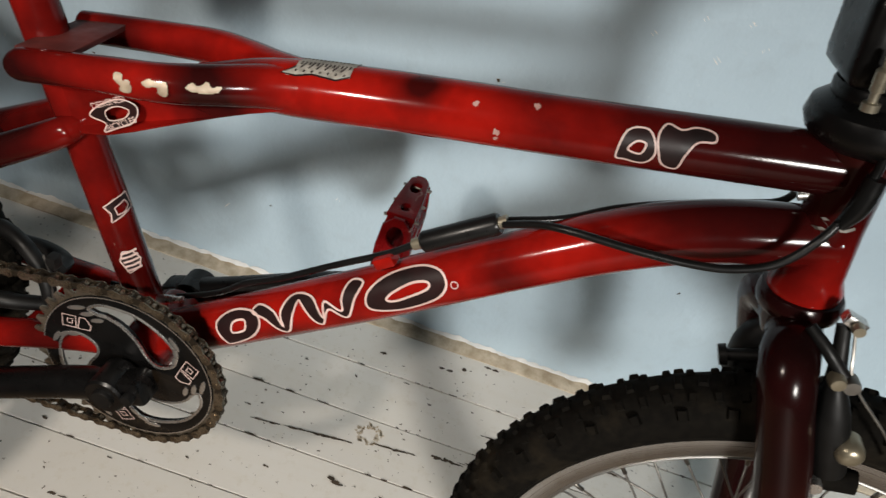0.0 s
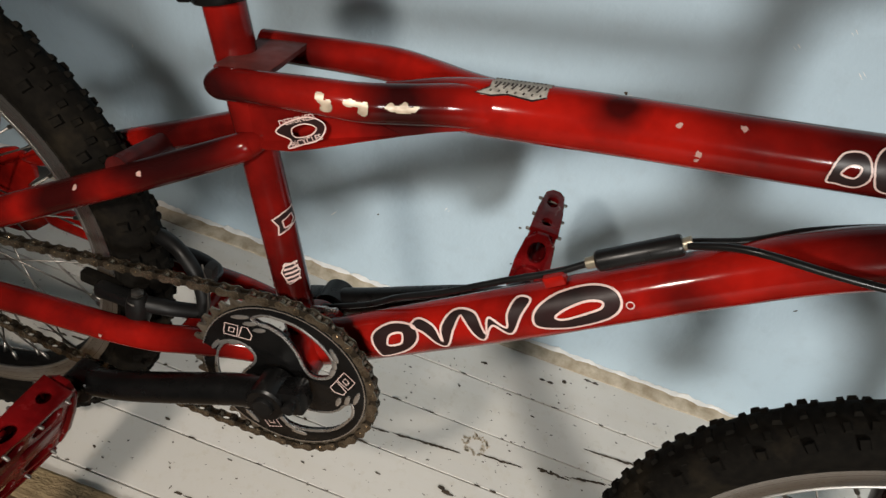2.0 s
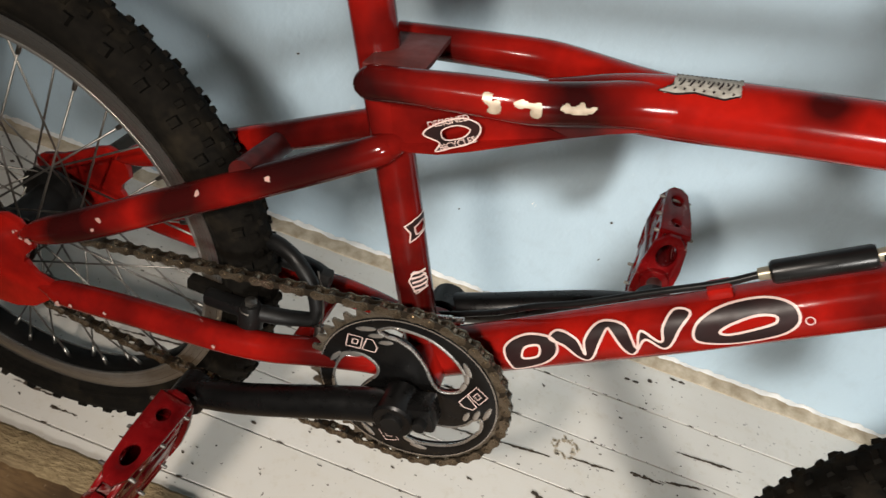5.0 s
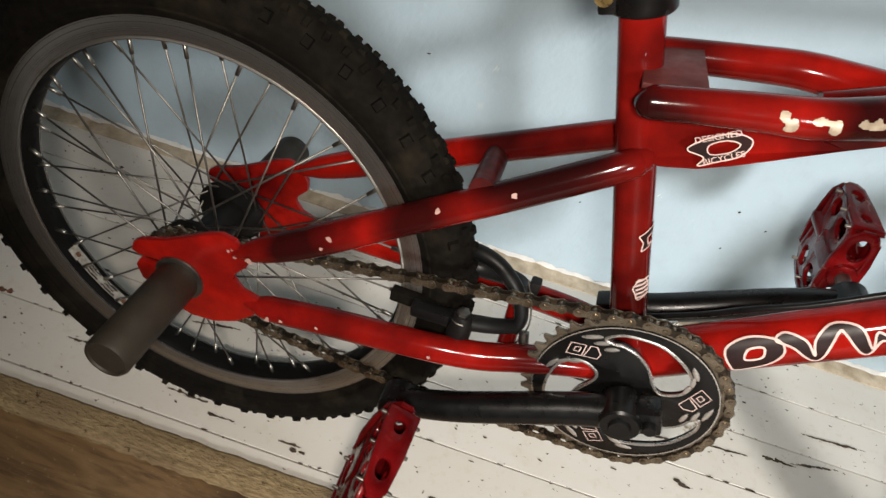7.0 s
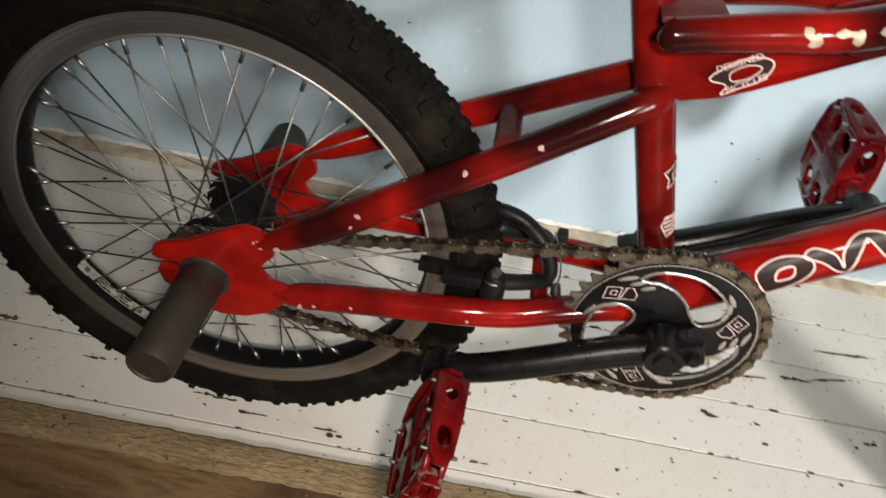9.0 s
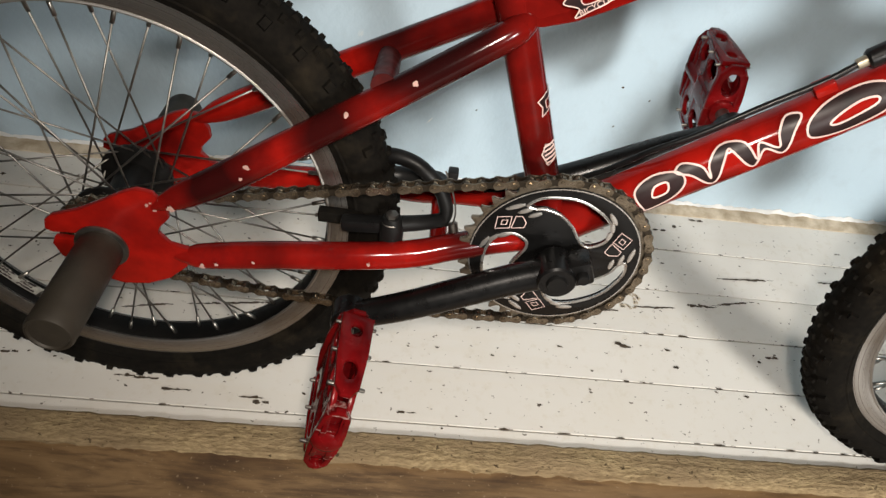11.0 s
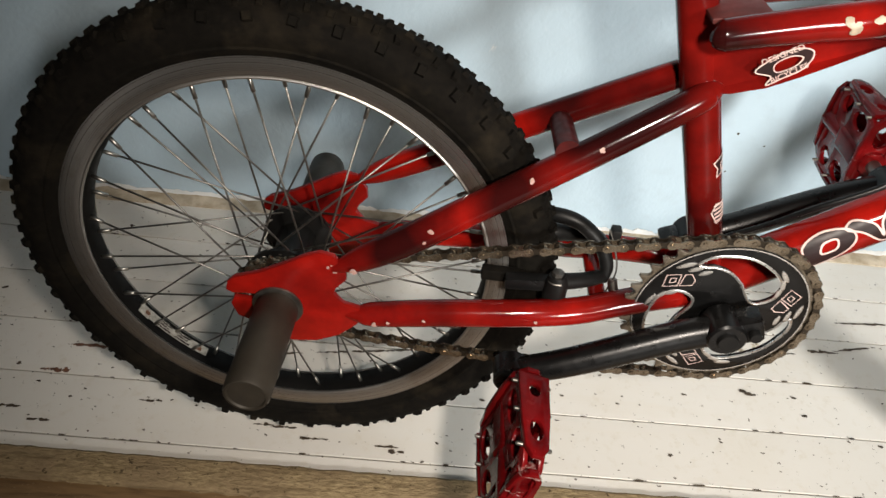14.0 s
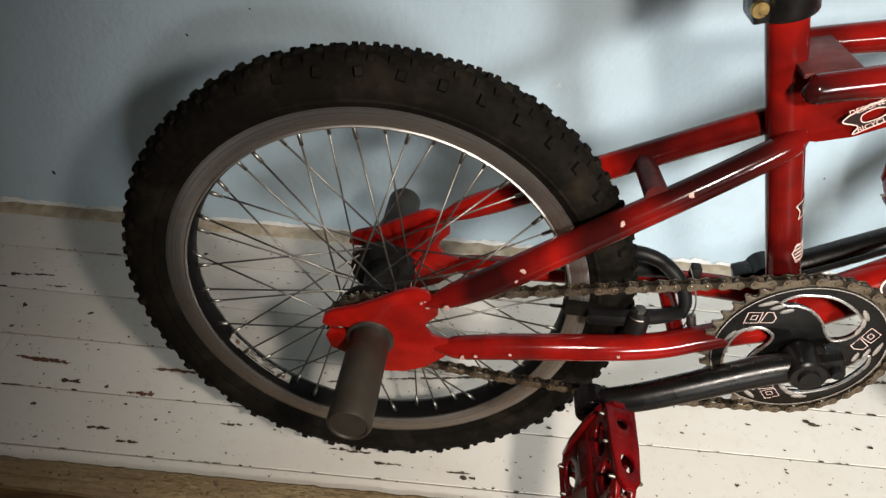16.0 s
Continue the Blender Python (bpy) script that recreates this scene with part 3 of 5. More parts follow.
for x, z, l, a in ((0.79, 0.59, 12, -40), (0.835, 0.60, 14, -30), (0.823, 0.556, 16, -35), (0.75, 0.56, 10, -30), (-0.007, 0.282, 8, 80), (0.194, 0.25, 22, 60), (0.2, 0.31, 18, 70), (0.3, 0.12, 20, 55), (0.86, 0.58, 9, -45), (0.62, 0.45, 8, 20), (0.46, 0.20, 10, 70), (-0.38, 0.207, 8, 30)):
    ca, sa = math.cos(radians(a)), math.sin(radians(a))
    for k in range(3):
        o = rng.uniform(-0.004, 0.004)
        h = l * 0.0005 * rng.uniform(0.4, 1)
        w = 0.0004
        bm.faces.new([bm.verts.new((x + u * ca - v * sa, -0.0006, z + u * sa + v * ca)) for u, v in ((-h, o), (0, o - w), (h, o), (0, o + w))])
tagged(part("wall_scratches", bm, CAULK, None, smooth=False), "short pale scratches in the blue wall paint", "scratches", kind="stuff").matrix_world = WALL_M

# ------------------------------------------------------------------ the bicycle

yaw, leaning = radians(-3.4), radians(6.8)
bx = Vector((math.cos(yaw), math.sin(yaw), 0))
bh = Vector((-math.sin(yaw), math.cos(yaw), 0))
bz = math.cos(leaning) * Vector((0, 0, 1)) + math.sin(leaning) * bh
by = bz.cross(bx)
BIKE = Matrix.Translation((-0.0081, -0.345, 0.2569)) @ Matrix((bx, by, bz)).transposed().to_4x4() @ Matrix.Scale(1.0233, 4)
bike = thing("bicycle", "red and black airbrushed freestyle bicycle leaning by the blue wall", "bicycle", BIKE)

BB = (0.3925, 0.0, 0.0405)
SEAT_TOP = (0.2893, 0.0, 0.3202)
HEAD = Vector((0.8265, 0, 0.305))
AXIS = Vector((-0.2390, 0, 0.9710))


def on_head(s, y=0.0, off=0.0):
    p = HEAD + AXIS * s + Vector((0.9710, 0, 0.2390)) * off
    return (p.x, y, p.z)


TT0, TT1 = (0.462, 0, 0.3085), (0.800, 0, 0.3875)
DT0, DT1 = BB, (0.800, 0, 0.338)

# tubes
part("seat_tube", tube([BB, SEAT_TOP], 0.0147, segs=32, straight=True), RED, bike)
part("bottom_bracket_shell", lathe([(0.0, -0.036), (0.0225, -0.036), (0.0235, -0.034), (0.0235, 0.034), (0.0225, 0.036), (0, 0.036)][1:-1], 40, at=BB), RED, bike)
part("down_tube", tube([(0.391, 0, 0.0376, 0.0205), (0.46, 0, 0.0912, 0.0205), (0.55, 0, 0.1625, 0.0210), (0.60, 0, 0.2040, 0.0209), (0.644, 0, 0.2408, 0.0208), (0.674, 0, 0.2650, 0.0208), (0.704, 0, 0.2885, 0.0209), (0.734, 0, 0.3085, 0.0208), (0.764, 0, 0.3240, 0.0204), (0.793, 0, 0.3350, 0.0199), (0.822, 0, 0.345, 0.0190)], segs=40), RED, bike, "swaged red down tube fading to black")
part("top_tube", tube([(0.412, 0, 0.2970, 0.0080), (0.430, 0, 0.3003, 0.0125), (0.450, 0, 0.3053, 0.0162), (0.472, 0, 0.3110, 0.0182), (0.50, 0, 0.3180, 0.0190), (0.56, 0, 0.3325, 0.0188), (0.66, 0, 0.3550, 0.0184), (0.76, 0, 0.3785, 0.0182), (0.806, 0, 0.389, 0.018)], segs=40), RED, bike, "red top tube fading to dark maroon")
for s in (-1, 1):
    w, h = (0.0350, -0.0002) if s < 0 else (0.0375, 0.001)
    bend = ((0.405, 0.0325), (0.435, 0.0210), (0.460, 0.0095), (0.485, 0.0035)) if s < 0 else ((0.405, 0.0370), (0.435, 0.0285), (0.460, 0.0160), (0.485, 0.0065))
    root = [(0.3068, -0.0362, 0.2788, 0.0030), (0.3074, -0.0368, 0.2789, 0.0062), (0.3090, -0.0376, 0.2792, 0.0088), (0.3116, -0.0380, 0.2798, 0.0103), (0.3160, -0.0379, 0.2809, 0.0108), (0.340, -0.0368, 0.2868, 0.0110)] if s < 0 else [(0.304, 0.0365, 0.2805, 0.0112), (0.330, w, 0.2860, 0.0116)]
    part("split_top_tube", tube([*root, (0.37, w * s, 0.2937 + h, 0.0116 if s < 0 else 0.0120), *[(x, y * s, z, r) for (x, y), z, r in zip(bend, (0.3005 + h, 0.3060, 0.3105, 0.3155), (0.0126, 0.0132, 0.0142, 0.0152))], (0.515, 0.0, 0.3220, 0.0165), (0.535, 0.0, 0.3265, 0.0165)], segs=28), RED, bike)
# plate between the two rails in front of the seat tube
bm = box((0.046, 0.066, 0.004), (0.327, 0, 0.2905), 0.001, Matrix.Rotation(radians(-11), 3, "Y"))
for v in bm.verts:
    if v.co.x > 0.335:
        v.co.x -= 0.007 + (v.co.y + 0.033) * 0.03
part("rail_plate", bm, DUSTRED, bike, "dull dark red plate welded between the rails")
# gusset under the top tube
gus = [(0.306, 0.285), (0.324, 0.2270), (0.340, 0.2305), (0.3615, 0.2402), (0.380, 0.2502), (0.398, 0.2610), (0.417, 0.2715), (0.435, 0.2812), (0.455, 0.2912), (0.480, 0.3020), (0.480, 0.310), (0.43, 0.302), (0.38, 0.2935)]
me = plate("gusset", [gus], 0.006, 0.0015, -0.0203)
for v in me.vertices:
    k = min(1.0, max(0.5, 0.5 + (v.co.x - 0.322) / 0.03 * 0.5)) if v.co.x < 0.40 else max(0.6, 1 - (v.co.x - 0.40) / 0.08 * 0.4)
    v.co.y *= k
part("gusset", me, RED, bike)
# head tube with flared ends
prof = [(0.0205, -0.003), (0.0225, 0.0), (0.0225, 0.006), (0.0195, 0.014), (0.0185, 0.05), (0.0195, 0.092), (0.0225, 0.099), (0.0225, 0.105)]
head_m = Matrix.Translation(HEAD) @ Matrix((Vector((0.9710, 0, 0.2390)), Vector((0, 1, 0)), AXIS)).transposed().to_4x4()
bm = lathe(prof, 40, "Z")
bm.transform(head_m)
part("head_tube", bm, RED, bike)

# rear triangle
for s in (-1, 1):
    drop = 0.0 if s < 0 else 0.008
    stay = [(0.3340, 0.0080, 0.2325, 0.0060), (0.3270, 0.0125, 0.2280, 0.0100), (0.3140, 0.0185, 0.2190, 0.0112)]
    stay += [(x, 0.0565 - 0.183 * (x - 0.115), 0.0888 + 0.650 * (x - 0.115), r) for x, r in ((0.2575, 0.0118), (0.2115, 0.0122), (0.165, 0.0126), (0.115, 0.0130))]
    stay += [(0.082, 0.0598, 0.0690, 0.0110), (0.066, 0.0603, 0.0595, 0.0070), (0.056, 0.0605, 0.0540, 0.0033)]
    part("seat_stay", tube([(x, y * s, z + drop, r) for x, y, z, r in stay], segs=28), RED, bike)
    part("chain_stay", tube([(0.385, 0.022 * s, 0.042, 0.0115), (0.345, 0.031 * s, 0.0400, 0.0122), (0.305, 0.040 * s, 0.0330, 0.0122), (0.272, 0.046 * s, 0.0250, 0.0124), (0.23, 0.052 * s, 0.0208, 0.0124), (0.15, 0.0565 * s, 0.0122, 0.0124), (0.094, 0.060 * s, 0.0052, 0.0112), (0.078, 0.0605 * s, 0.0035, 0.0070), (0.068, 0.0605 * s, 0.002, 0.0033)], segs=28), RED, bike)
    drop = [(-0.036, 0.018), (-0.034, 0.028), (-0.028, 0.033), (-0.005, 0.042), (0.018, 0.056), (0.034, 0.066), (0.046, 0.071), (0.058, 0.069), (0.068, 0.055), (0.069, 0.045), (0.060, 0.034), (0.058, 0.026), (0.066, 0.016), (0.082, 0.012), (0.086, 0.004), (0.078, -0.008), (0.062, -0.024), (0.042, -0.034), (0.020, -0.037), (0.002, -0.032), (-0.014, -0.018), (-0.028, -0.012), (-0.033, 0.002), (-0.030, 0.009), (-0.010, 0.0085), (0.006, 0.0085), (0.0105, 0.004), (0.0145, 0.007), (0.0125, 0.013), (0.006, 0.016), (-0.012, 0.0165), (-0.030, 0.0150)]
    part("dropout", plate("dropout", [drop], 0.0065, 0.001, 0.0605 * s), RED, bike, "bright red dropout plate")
    part("axle_peg", lathe([(0.004, 0.066 * s), (0.0178, 0.066 * s), (0.0188, 0.068 * s), (0.0188, 0.161 * s), (0.0174, 0.1640 * s), (0.0156, 0.1642 * s), (0.0146, 0.1625 * s), (0.004, 0.1620 * s)], 40, at=(0.009, 0, 0.006)), PEG, bike, "scuffed dark grey steel peg")
    part("axle_washer", lathe([(0.0150, 0.0640 * s), (0.0222, 0.0640 * s), (0.0226, 0.0650 * s), (0.0222, 0.0662 * s), (0.0150, 0.0662 * s)], 28, at=(0.009, 0, 0.006)), STEEL, bike, "worn steel axle washer")
    part("axle_nut", lathe([(0.004, 0.0635 * s), (0.0135, 0.0635 * s), (0.0135, 0.0665 * s), (0.004, 0.0665 * s)], 6, at=(0.009, 0, 0.006)), STEEL, bike)
part("stay_bridge", tube([(0.232, -0.035, 0.1765, 0.0098), (0.232, 0.036, 0.1690, 0.0094)], segs=20, straight=True), DUSKY, bike, "dusty dark maroon cross tube")
part("chain_stay_bridge", tube([(0.292, -0.040, 0.0245, 0.008), (0.292, 0.040, 0.0245, 0.008)], segs=20, straight=True), RED, bike)

# seat clamp at the top of the seat tube
sd = Vector(SEAT_TOP) - Vector(BB)
sd.normalize()
sx = Vector((0, 1, 0)).cross(sd)
clamp_m = Matrix.Translation(Vector(SEAT_TOP) + sd * 0.006) @ Matrix((sx, Vector((0, 1, 0)), sd)).transposed().to_4x4()
bm = lathe([(0.0152, -0.008), (0.0196, -0.008), (0.0210, -0.006), (0.0210, 0.016), (0.0196, 0.019), (0.0152, 0.019)], 40, "Z")
box((0.012, 0.030, 0.024), (-0.0205, 0, 0.005), 0.003, bm=bm)
bm.transform(clamp_m)
clamp = part("seat_clamp", bm, BLACK, bike, "black seat clamp with a brassy bolt")
bm = lathe([(0.0, -0.0185), (0.0055, -0.0185), (0.006, -0.0175), (0.006, -0.014), (0.001, -0.014)][1:], 16, at=(-0.022, 0, 0.005))
bm.transform(clamp_m)
part("clamp_bolt", bm, BRASS, clamp)
bm = lathe([(0.0125, 0.0), (0.0125, 0.055)], 32, "Z")
bm.transform(clamp_m)
part("seat_post", bm, BLACK, bike)

# ------------------------------------------------------------------ wheels

TYRE_R, RIM_R = 0.2645, 0.2085


def tyre_mesh():
    prof = []
    w, mid = 0.0245, 0.2275
    for k in range(23):
        a = radians(-128 + 256 * k / 22)
        prof.append((mid + 0.0235 * math.cos(a), w * math.sin(a)))
    prof = [(0.2062, -0.0142), *prof, (0.2062, 0.0142)]
    bm = lathe(prof[::-1], 120, closed=True)
    # tread blocks in five rows, the outer rows reaching onto the shoulder
    rng = random.Random(3)
    count = 92
    for i in range(count):
        for row, (deg, wide, long_, tall) in enumerate(((-58, 0.0100, 0.0090, 0.0064), (-31, 0.0085, 0.0064, 0.0042), (0, 0.0110, 0.0066, 0.0044), (31, 0.0085, 0.0064, 0.0042), (58, 0.0100, 0.0090, 0.0064))):
            if row in (0, 4) and i % 2:
                continue
            a = (i + (0.5 if row % 2 else 0)) * math.tau / count
            t = radians(deg)
            r, y = mid + 0.0240 * math.cos(t), 0.0250 * math.sin(t)
            m = Matrix.Rotation(-a, 4, "Y") @ Matrix.Translation((r, y, 0)) @ Matrix.Rotation(t, 4, "Z") @ Matrix.Rotation(rng.uniform(-0.2, 0.2), 4, "X") @ Matrix.Diagonal((tall * rng.uniform(0.7, 1.15), wide * rng.uniform(0.8, 1.1), long_ * (1.25 if i % 2 and row == 2 else 1), 1))
            vs = [bm.verts.new(m @ Vector(c)) for c in ((-0.5, -0.5, -0.5), (-0.5, 0.5, -0.5), (-0.5, 0.5, 0.5), (-0.5, -0.5, 0.5), (0.5, -0.36, -0.33), (0.5, 0.36, -0.33), (0.5, 0.36, 0.33), (0.5, -0.36, 0.33))]
            for f in ((4, 5, 6, 7), (0, 4, 7, 3), (1, 2, 6, 5), (0, 1, 5, 4), (3, 7, 6, 2)):
                bm.faces.new([vs[k] for k in f])
    # a moulded rib round both side walls
    for s in (-1, 1):
        lathe([(0.2135, s * 0.0205), (0.2155, s * 0.0222), (0.2175, s * 0.0222), (0.2185, s * 0.0216)], 96, bm=bm, caps=False)
    bmesh.ops.recalc_face_normals(bm, faces=bm.faces)
    return bm


TYRE_ME = bpy.data.meshes.new("tyre")
bm = tyre_mesh()
bm.to_mesh(TYRE_ME)
bm.free()
TYRE_ME.materials.append(RUBBER)
SPOKE_TOP, HUB_R = 0.1865, 0.0285


def spoke_mesh(length):
    bm = tube([(0, 0, 0), (0, 0, length)], 0.00095, segs=7, straight=True)
    shank = len(bm.faces)
    sweep(bm, [(0, 0, length - 0.013), (0, 0, length + 0.003)], 0.0019, segs=8, straight=True)
    bm.faces.ensure_lookup_table()
    for f in bm.faces[shank:]:
        f.material_index = 1
    me = bpy.data.meshes.new("spoke")
    bm.to_mesh(me)
    bm.free()
    me.materials.append(STEEL)
    me.materials.append(NIPPLE)
    me.shade_smooth()
    return me


SPOKES = {}


def wheel(name, label, centre, m, sprocket):
    """hub > tyre, rim, braking bands, spokes."""
    hub = lathe([(0.006, -0.050), (0.014, -0.050), (0.014, -0.036), (0.0335, -0.034), (0.0335, -0.031), (0.018, -0.027), (0.016, 0.0), (0.018, 0.027), (0.0335, 0.031), (0.0335, 0.034), (0.014, 0.036), (0.014, 0.050), (0.006, 0.050)], 40)
    ob = part(name, hub, SATIN, bike, label)
    ob.matrix_local = m @ Matrix.Translation(centre)
    part("tyre", TYRE_ME, RUBBER, ob, "knobbly black tyre dusted with brown dirt")
    bed = lathe([(0.2060, -0.0105), (0.1885, -0.0125), (0.1862, -0.0085), (0.1855, 0.0), (0.1862, 0.0085), (0.1885, 0.0125), (0.2060, 0.0105)], 96, closed=True)
    part("rim", bed, RIMBLACK, ob, "black double-wall rim")
    for s in (-1, 1):
        part("braking_band", lathe([(r, h * -s) for r, h in ((0.2085, -0.0120), (0.2095, -0.0150), (0.2070, -0.0152), (0.1915, -0.0144), (0.1885, -0.0128), (0.1895, -0.0115))], 120, closed=True), ALLOY, ob, "scuffed bare alloy braking band")
        part("rim_lip", lathe([(0.1893 + 0.0016 * math.cos(k * math.tau / 8), -s * (0.0132 + 0.0016 * math.sin(k * math.tau / 8))) for k in range(8)], 120, closed=True), ALLOY, ob, "bright worn inner lip of the rim")
    count = 48
    for k in range(count):
        s = -1 if k % 2 else 1
        lead = 1 if (k // 2) % 2 else -1
        a = k * math.tau / count
        b = a + lead * radians(68)
        p = Vector((SPOKE_TOP * math.cos(a), 0.004 * s, SPOKE_TOP * math.sin(a)))
        q = Vector((HUB_R * math.cos(b), 0.0325 * s + 0.0015 * lead, HUB_R * math.sin(b)))
        length = round((p - q).length, 4)
        key = round(length, 3)
        if key not in SPOKES:
            SPOKES[key] = spoke_mesh(length)
        sp = new("spoke", SPOKES[key])
        sp.parent = ob
        sp.matrix_local = Matrix.Translation(q) @ (p - q).to_track_quat("Z", "Y").to_matrix().to_4x4()
    if sprocket:
        teeth = 16
        loop = []
        for k in range(teeth):
            for f_, r in ((0.0, 0.0300), (0.25, 0.0312), (0.5, 0.0352), (0.62, 0.0352), (0.86, 0.0312)):
                a = (k + f_) * math.tau / teeth
                loop.append((r * math.cos(a), r * math.sin(a)))
        part("freewheel", plate("freewheel", [loop, ring2(0, 0, 0.016)], 0.004, 0.0004, -0.0445), CHAIN, ob)
    return ob


rear = wheel("rear_wheel", "black hub laced with steel spokes", (0, 0, 0), Matrix.Translation((0.0055, 0.0, 0.0105)) @ Matrix.Rotation(radians(1.0), 4, "Z") @ Matrix.Scale(0.987, 4), True)
# sticker on the inner face of the rear rim
bm = bmesh.new()
rng = random.Random(9)


def rim_map(u, v, lift=0.0):
    a = u / 0.1855
    r = 0.1850 - lift
    return np.array((r * math.cos(a), v, r * math.sin(a)))


def rim_block(bm, start, end, low, high, lift=0.0):
    """A ragged patch between two angles, from low to high across the rim."""
    u0, u1 = radians(start) * 0.1855, radians(end) * 0.1855
    rag = [(u0 + (u1 - u0) * k / 9, low + rng.uniform(0, 0.0008)) for k in range(10)] + [(u1 - (u1 - u0) * k / 9, high - rng.uniform(0, 0.0011)) for k in range(10)]
    fill(bm, lambda u, v: rim_map(u, v, lift), [rag], 0.0012)


rim_block(bm, -150, -145.5, -0.0066, 0.0062)
rim_block(bm, -145.5, -122.5, -0.0050, 0.0062)
sticker = part("rim_sticker", bm, LABEL, rear, "torn white rim sticker with dark block marks", smooth=False)
bm = bmesh.new()
for start in (-142.5, -135.0):
    for low, high, a0, a1 in ((-0.0042, -0.0016, 0, 6.0), (0.0026, 0.0050, 0.4, 6.0), (-0.0006, 0.0016, 0.8, 5.0)):
        rim_block(bm, start + a0, start + a1, low, high, 0.0004)
part("sticker_marks", bm, DECALBLACK, sticker, "dark block marks", smooth=False)
for start in (-147.6, -126.6):
    bm = bmesh.new()
    rim_block(bm, start, start + 1.9, -0.0030, 0.0030, 0.0004)
    part("rust_spot", bm, RUST, sticker, "brown rust spot", smooth=False)

# ------------------------------------------------------------------ drivetrain

CH_Y = -0.0435


CUT = [(-0.0346, 0.0526), (-0.0271, 0.0605), (-0.0163, 0.0640), (0.0023, 0.0650), (0.0181, 0.0599), (0.0335, 0.0495), (0.0415, 0.0372), (0.0390, 0.0240), (0.0285, 0.0165), (0.0205, 0.0180), (0.0145, 0.0245), (0.0068, 0.0362), (-0.0060, 0.0470), (-0.0195, 0.0508), (-0.0269, 0.0499)]
FINS = [(-0.0440, 0.0500, 0.0085, 205), (-0.0350, 0.0470, 0.0065, 205), (-0.0262, 0.0440, 0.0060, 205), (0.0385, 0.0500, 0.0075, -52), (0.0405, 0.0405, 0.0060, -75), (0.0400, 0.0315, 0.0060, -95)]


def turned(p, a):
    return (p[0] * math.cos(a) - p[1] * math.sin(a), p[0] * math.sin(a) + p[1] * math.cos(a))


def swoosh(turn):
    """One curved cutout of the chainring, turned about the centre."""
    return rounded([turned(p, turn) for p in CUT], 5)


ring_teeth, outer = 40, []
for k in range(ring_teeth):
    for f_, r in ((0.0, 0.0772), (0.2, 0.0785), (0.42, 0.0838), (0.58, 0.0838), (0.8, 0.0785)):
        a = (k + f_) * math.tau / ring_teeth
        outer.append((r * math.cos(a), r * math.sin(a)))
cuts = [swoosh(radians(d)) for d in (0, 120, 240)]
ring_ob = part("chainring", plate("chainring", [ring2(0, 0, 0.0745, 120), ring2(0, 0, 0.012), *cuts], 0.0055, 0.0009), BLACK, bike, "black chainring with three curved silver-edged cutouts")
ring_ob.location = (BB[0], CH_Y, BB[2])
part("tooth_ring", plate("tooth_ring", [outer, ring2(0, 0, 0.0747, 120)], 0.0034, 0.0004), TOOTH, ring_ob, "worn bare metal tooth ring")
for loop in cuts:
    bm = bmesh.new()
    sweep(bm, [(u, -0.0020, v) for u, v in loop], 0.0013, segs=8, closed=True, straight=True)
    mu, mv = sum(p[0] for p in loop) / len(loop), sum(p[1] for p in loop) / len(loop)
    ribbon(bm, flat_map(-0.00300), [(mu * 0.02 + u * 0.98, mv * 0.02 + v * 0.98) for u, v in loop], 0.0020)
    bmesh.ops.recalc_face_normals(bm, faces=bm.faces)
    part("cutout_edge", bm, BRIGHT, ring_ob, "machined silver cutout edge")
for turn in (0, 120, 240):
    for x, z, l, deg in FINS:
        px_, pz_ = turned((x, z), radians(turn))
        me = plate("scallop", [ring2(0, 0, l, 18, 0.0021, radians(deg + turn))], 0.0010, 0.0003, -0.0030)
        part("scallop", me, BRIGHT, ring_ob).location = (px_, 0, pz_)
bm = bmesh.new()
ribbon(bm, flat_map(-0.0031), ring2(0, 0, 0.0738, 120), 0.0011)
part("machined_line", bm, BRIGHT, ring_ob)
# outlined maker's marks, drawn as plain blocks
for deg in (142, 22, 262):
    a = radians(deg)
    t2 = radians(deg - 131)
    bm = bmesh.new()
    f = flat_map(-0.00295)
    for pts in ([(-0.0150, -0.0062), (-0.0030, -0.0062), (-0.0006, 0.0062), (-0.0126, 0.0062)], [(-0.0100, -0.0022), (-0.0055, -0.0022), (-0.0042, 0.0026), (-0.0087, 0.0026)], [(-0.0014, -0.0062), (0.0094, -0.0062), (0.0112, -0.0008), (0.0078, 0.0062), (0.0028, 0.0062)]):
        loop = []
        for u, v in pts:
            x, z = turned((u, v), t2)
            loop.append((x + 0.0545 * math.cos(a), z + 0.0545 * math.sin(a)))
        ribbon(bm, f, loop, 0.0009)
    part("outlined_mark", bm, PINK, ring_ob, "pale outlined block mark", smooth=False)

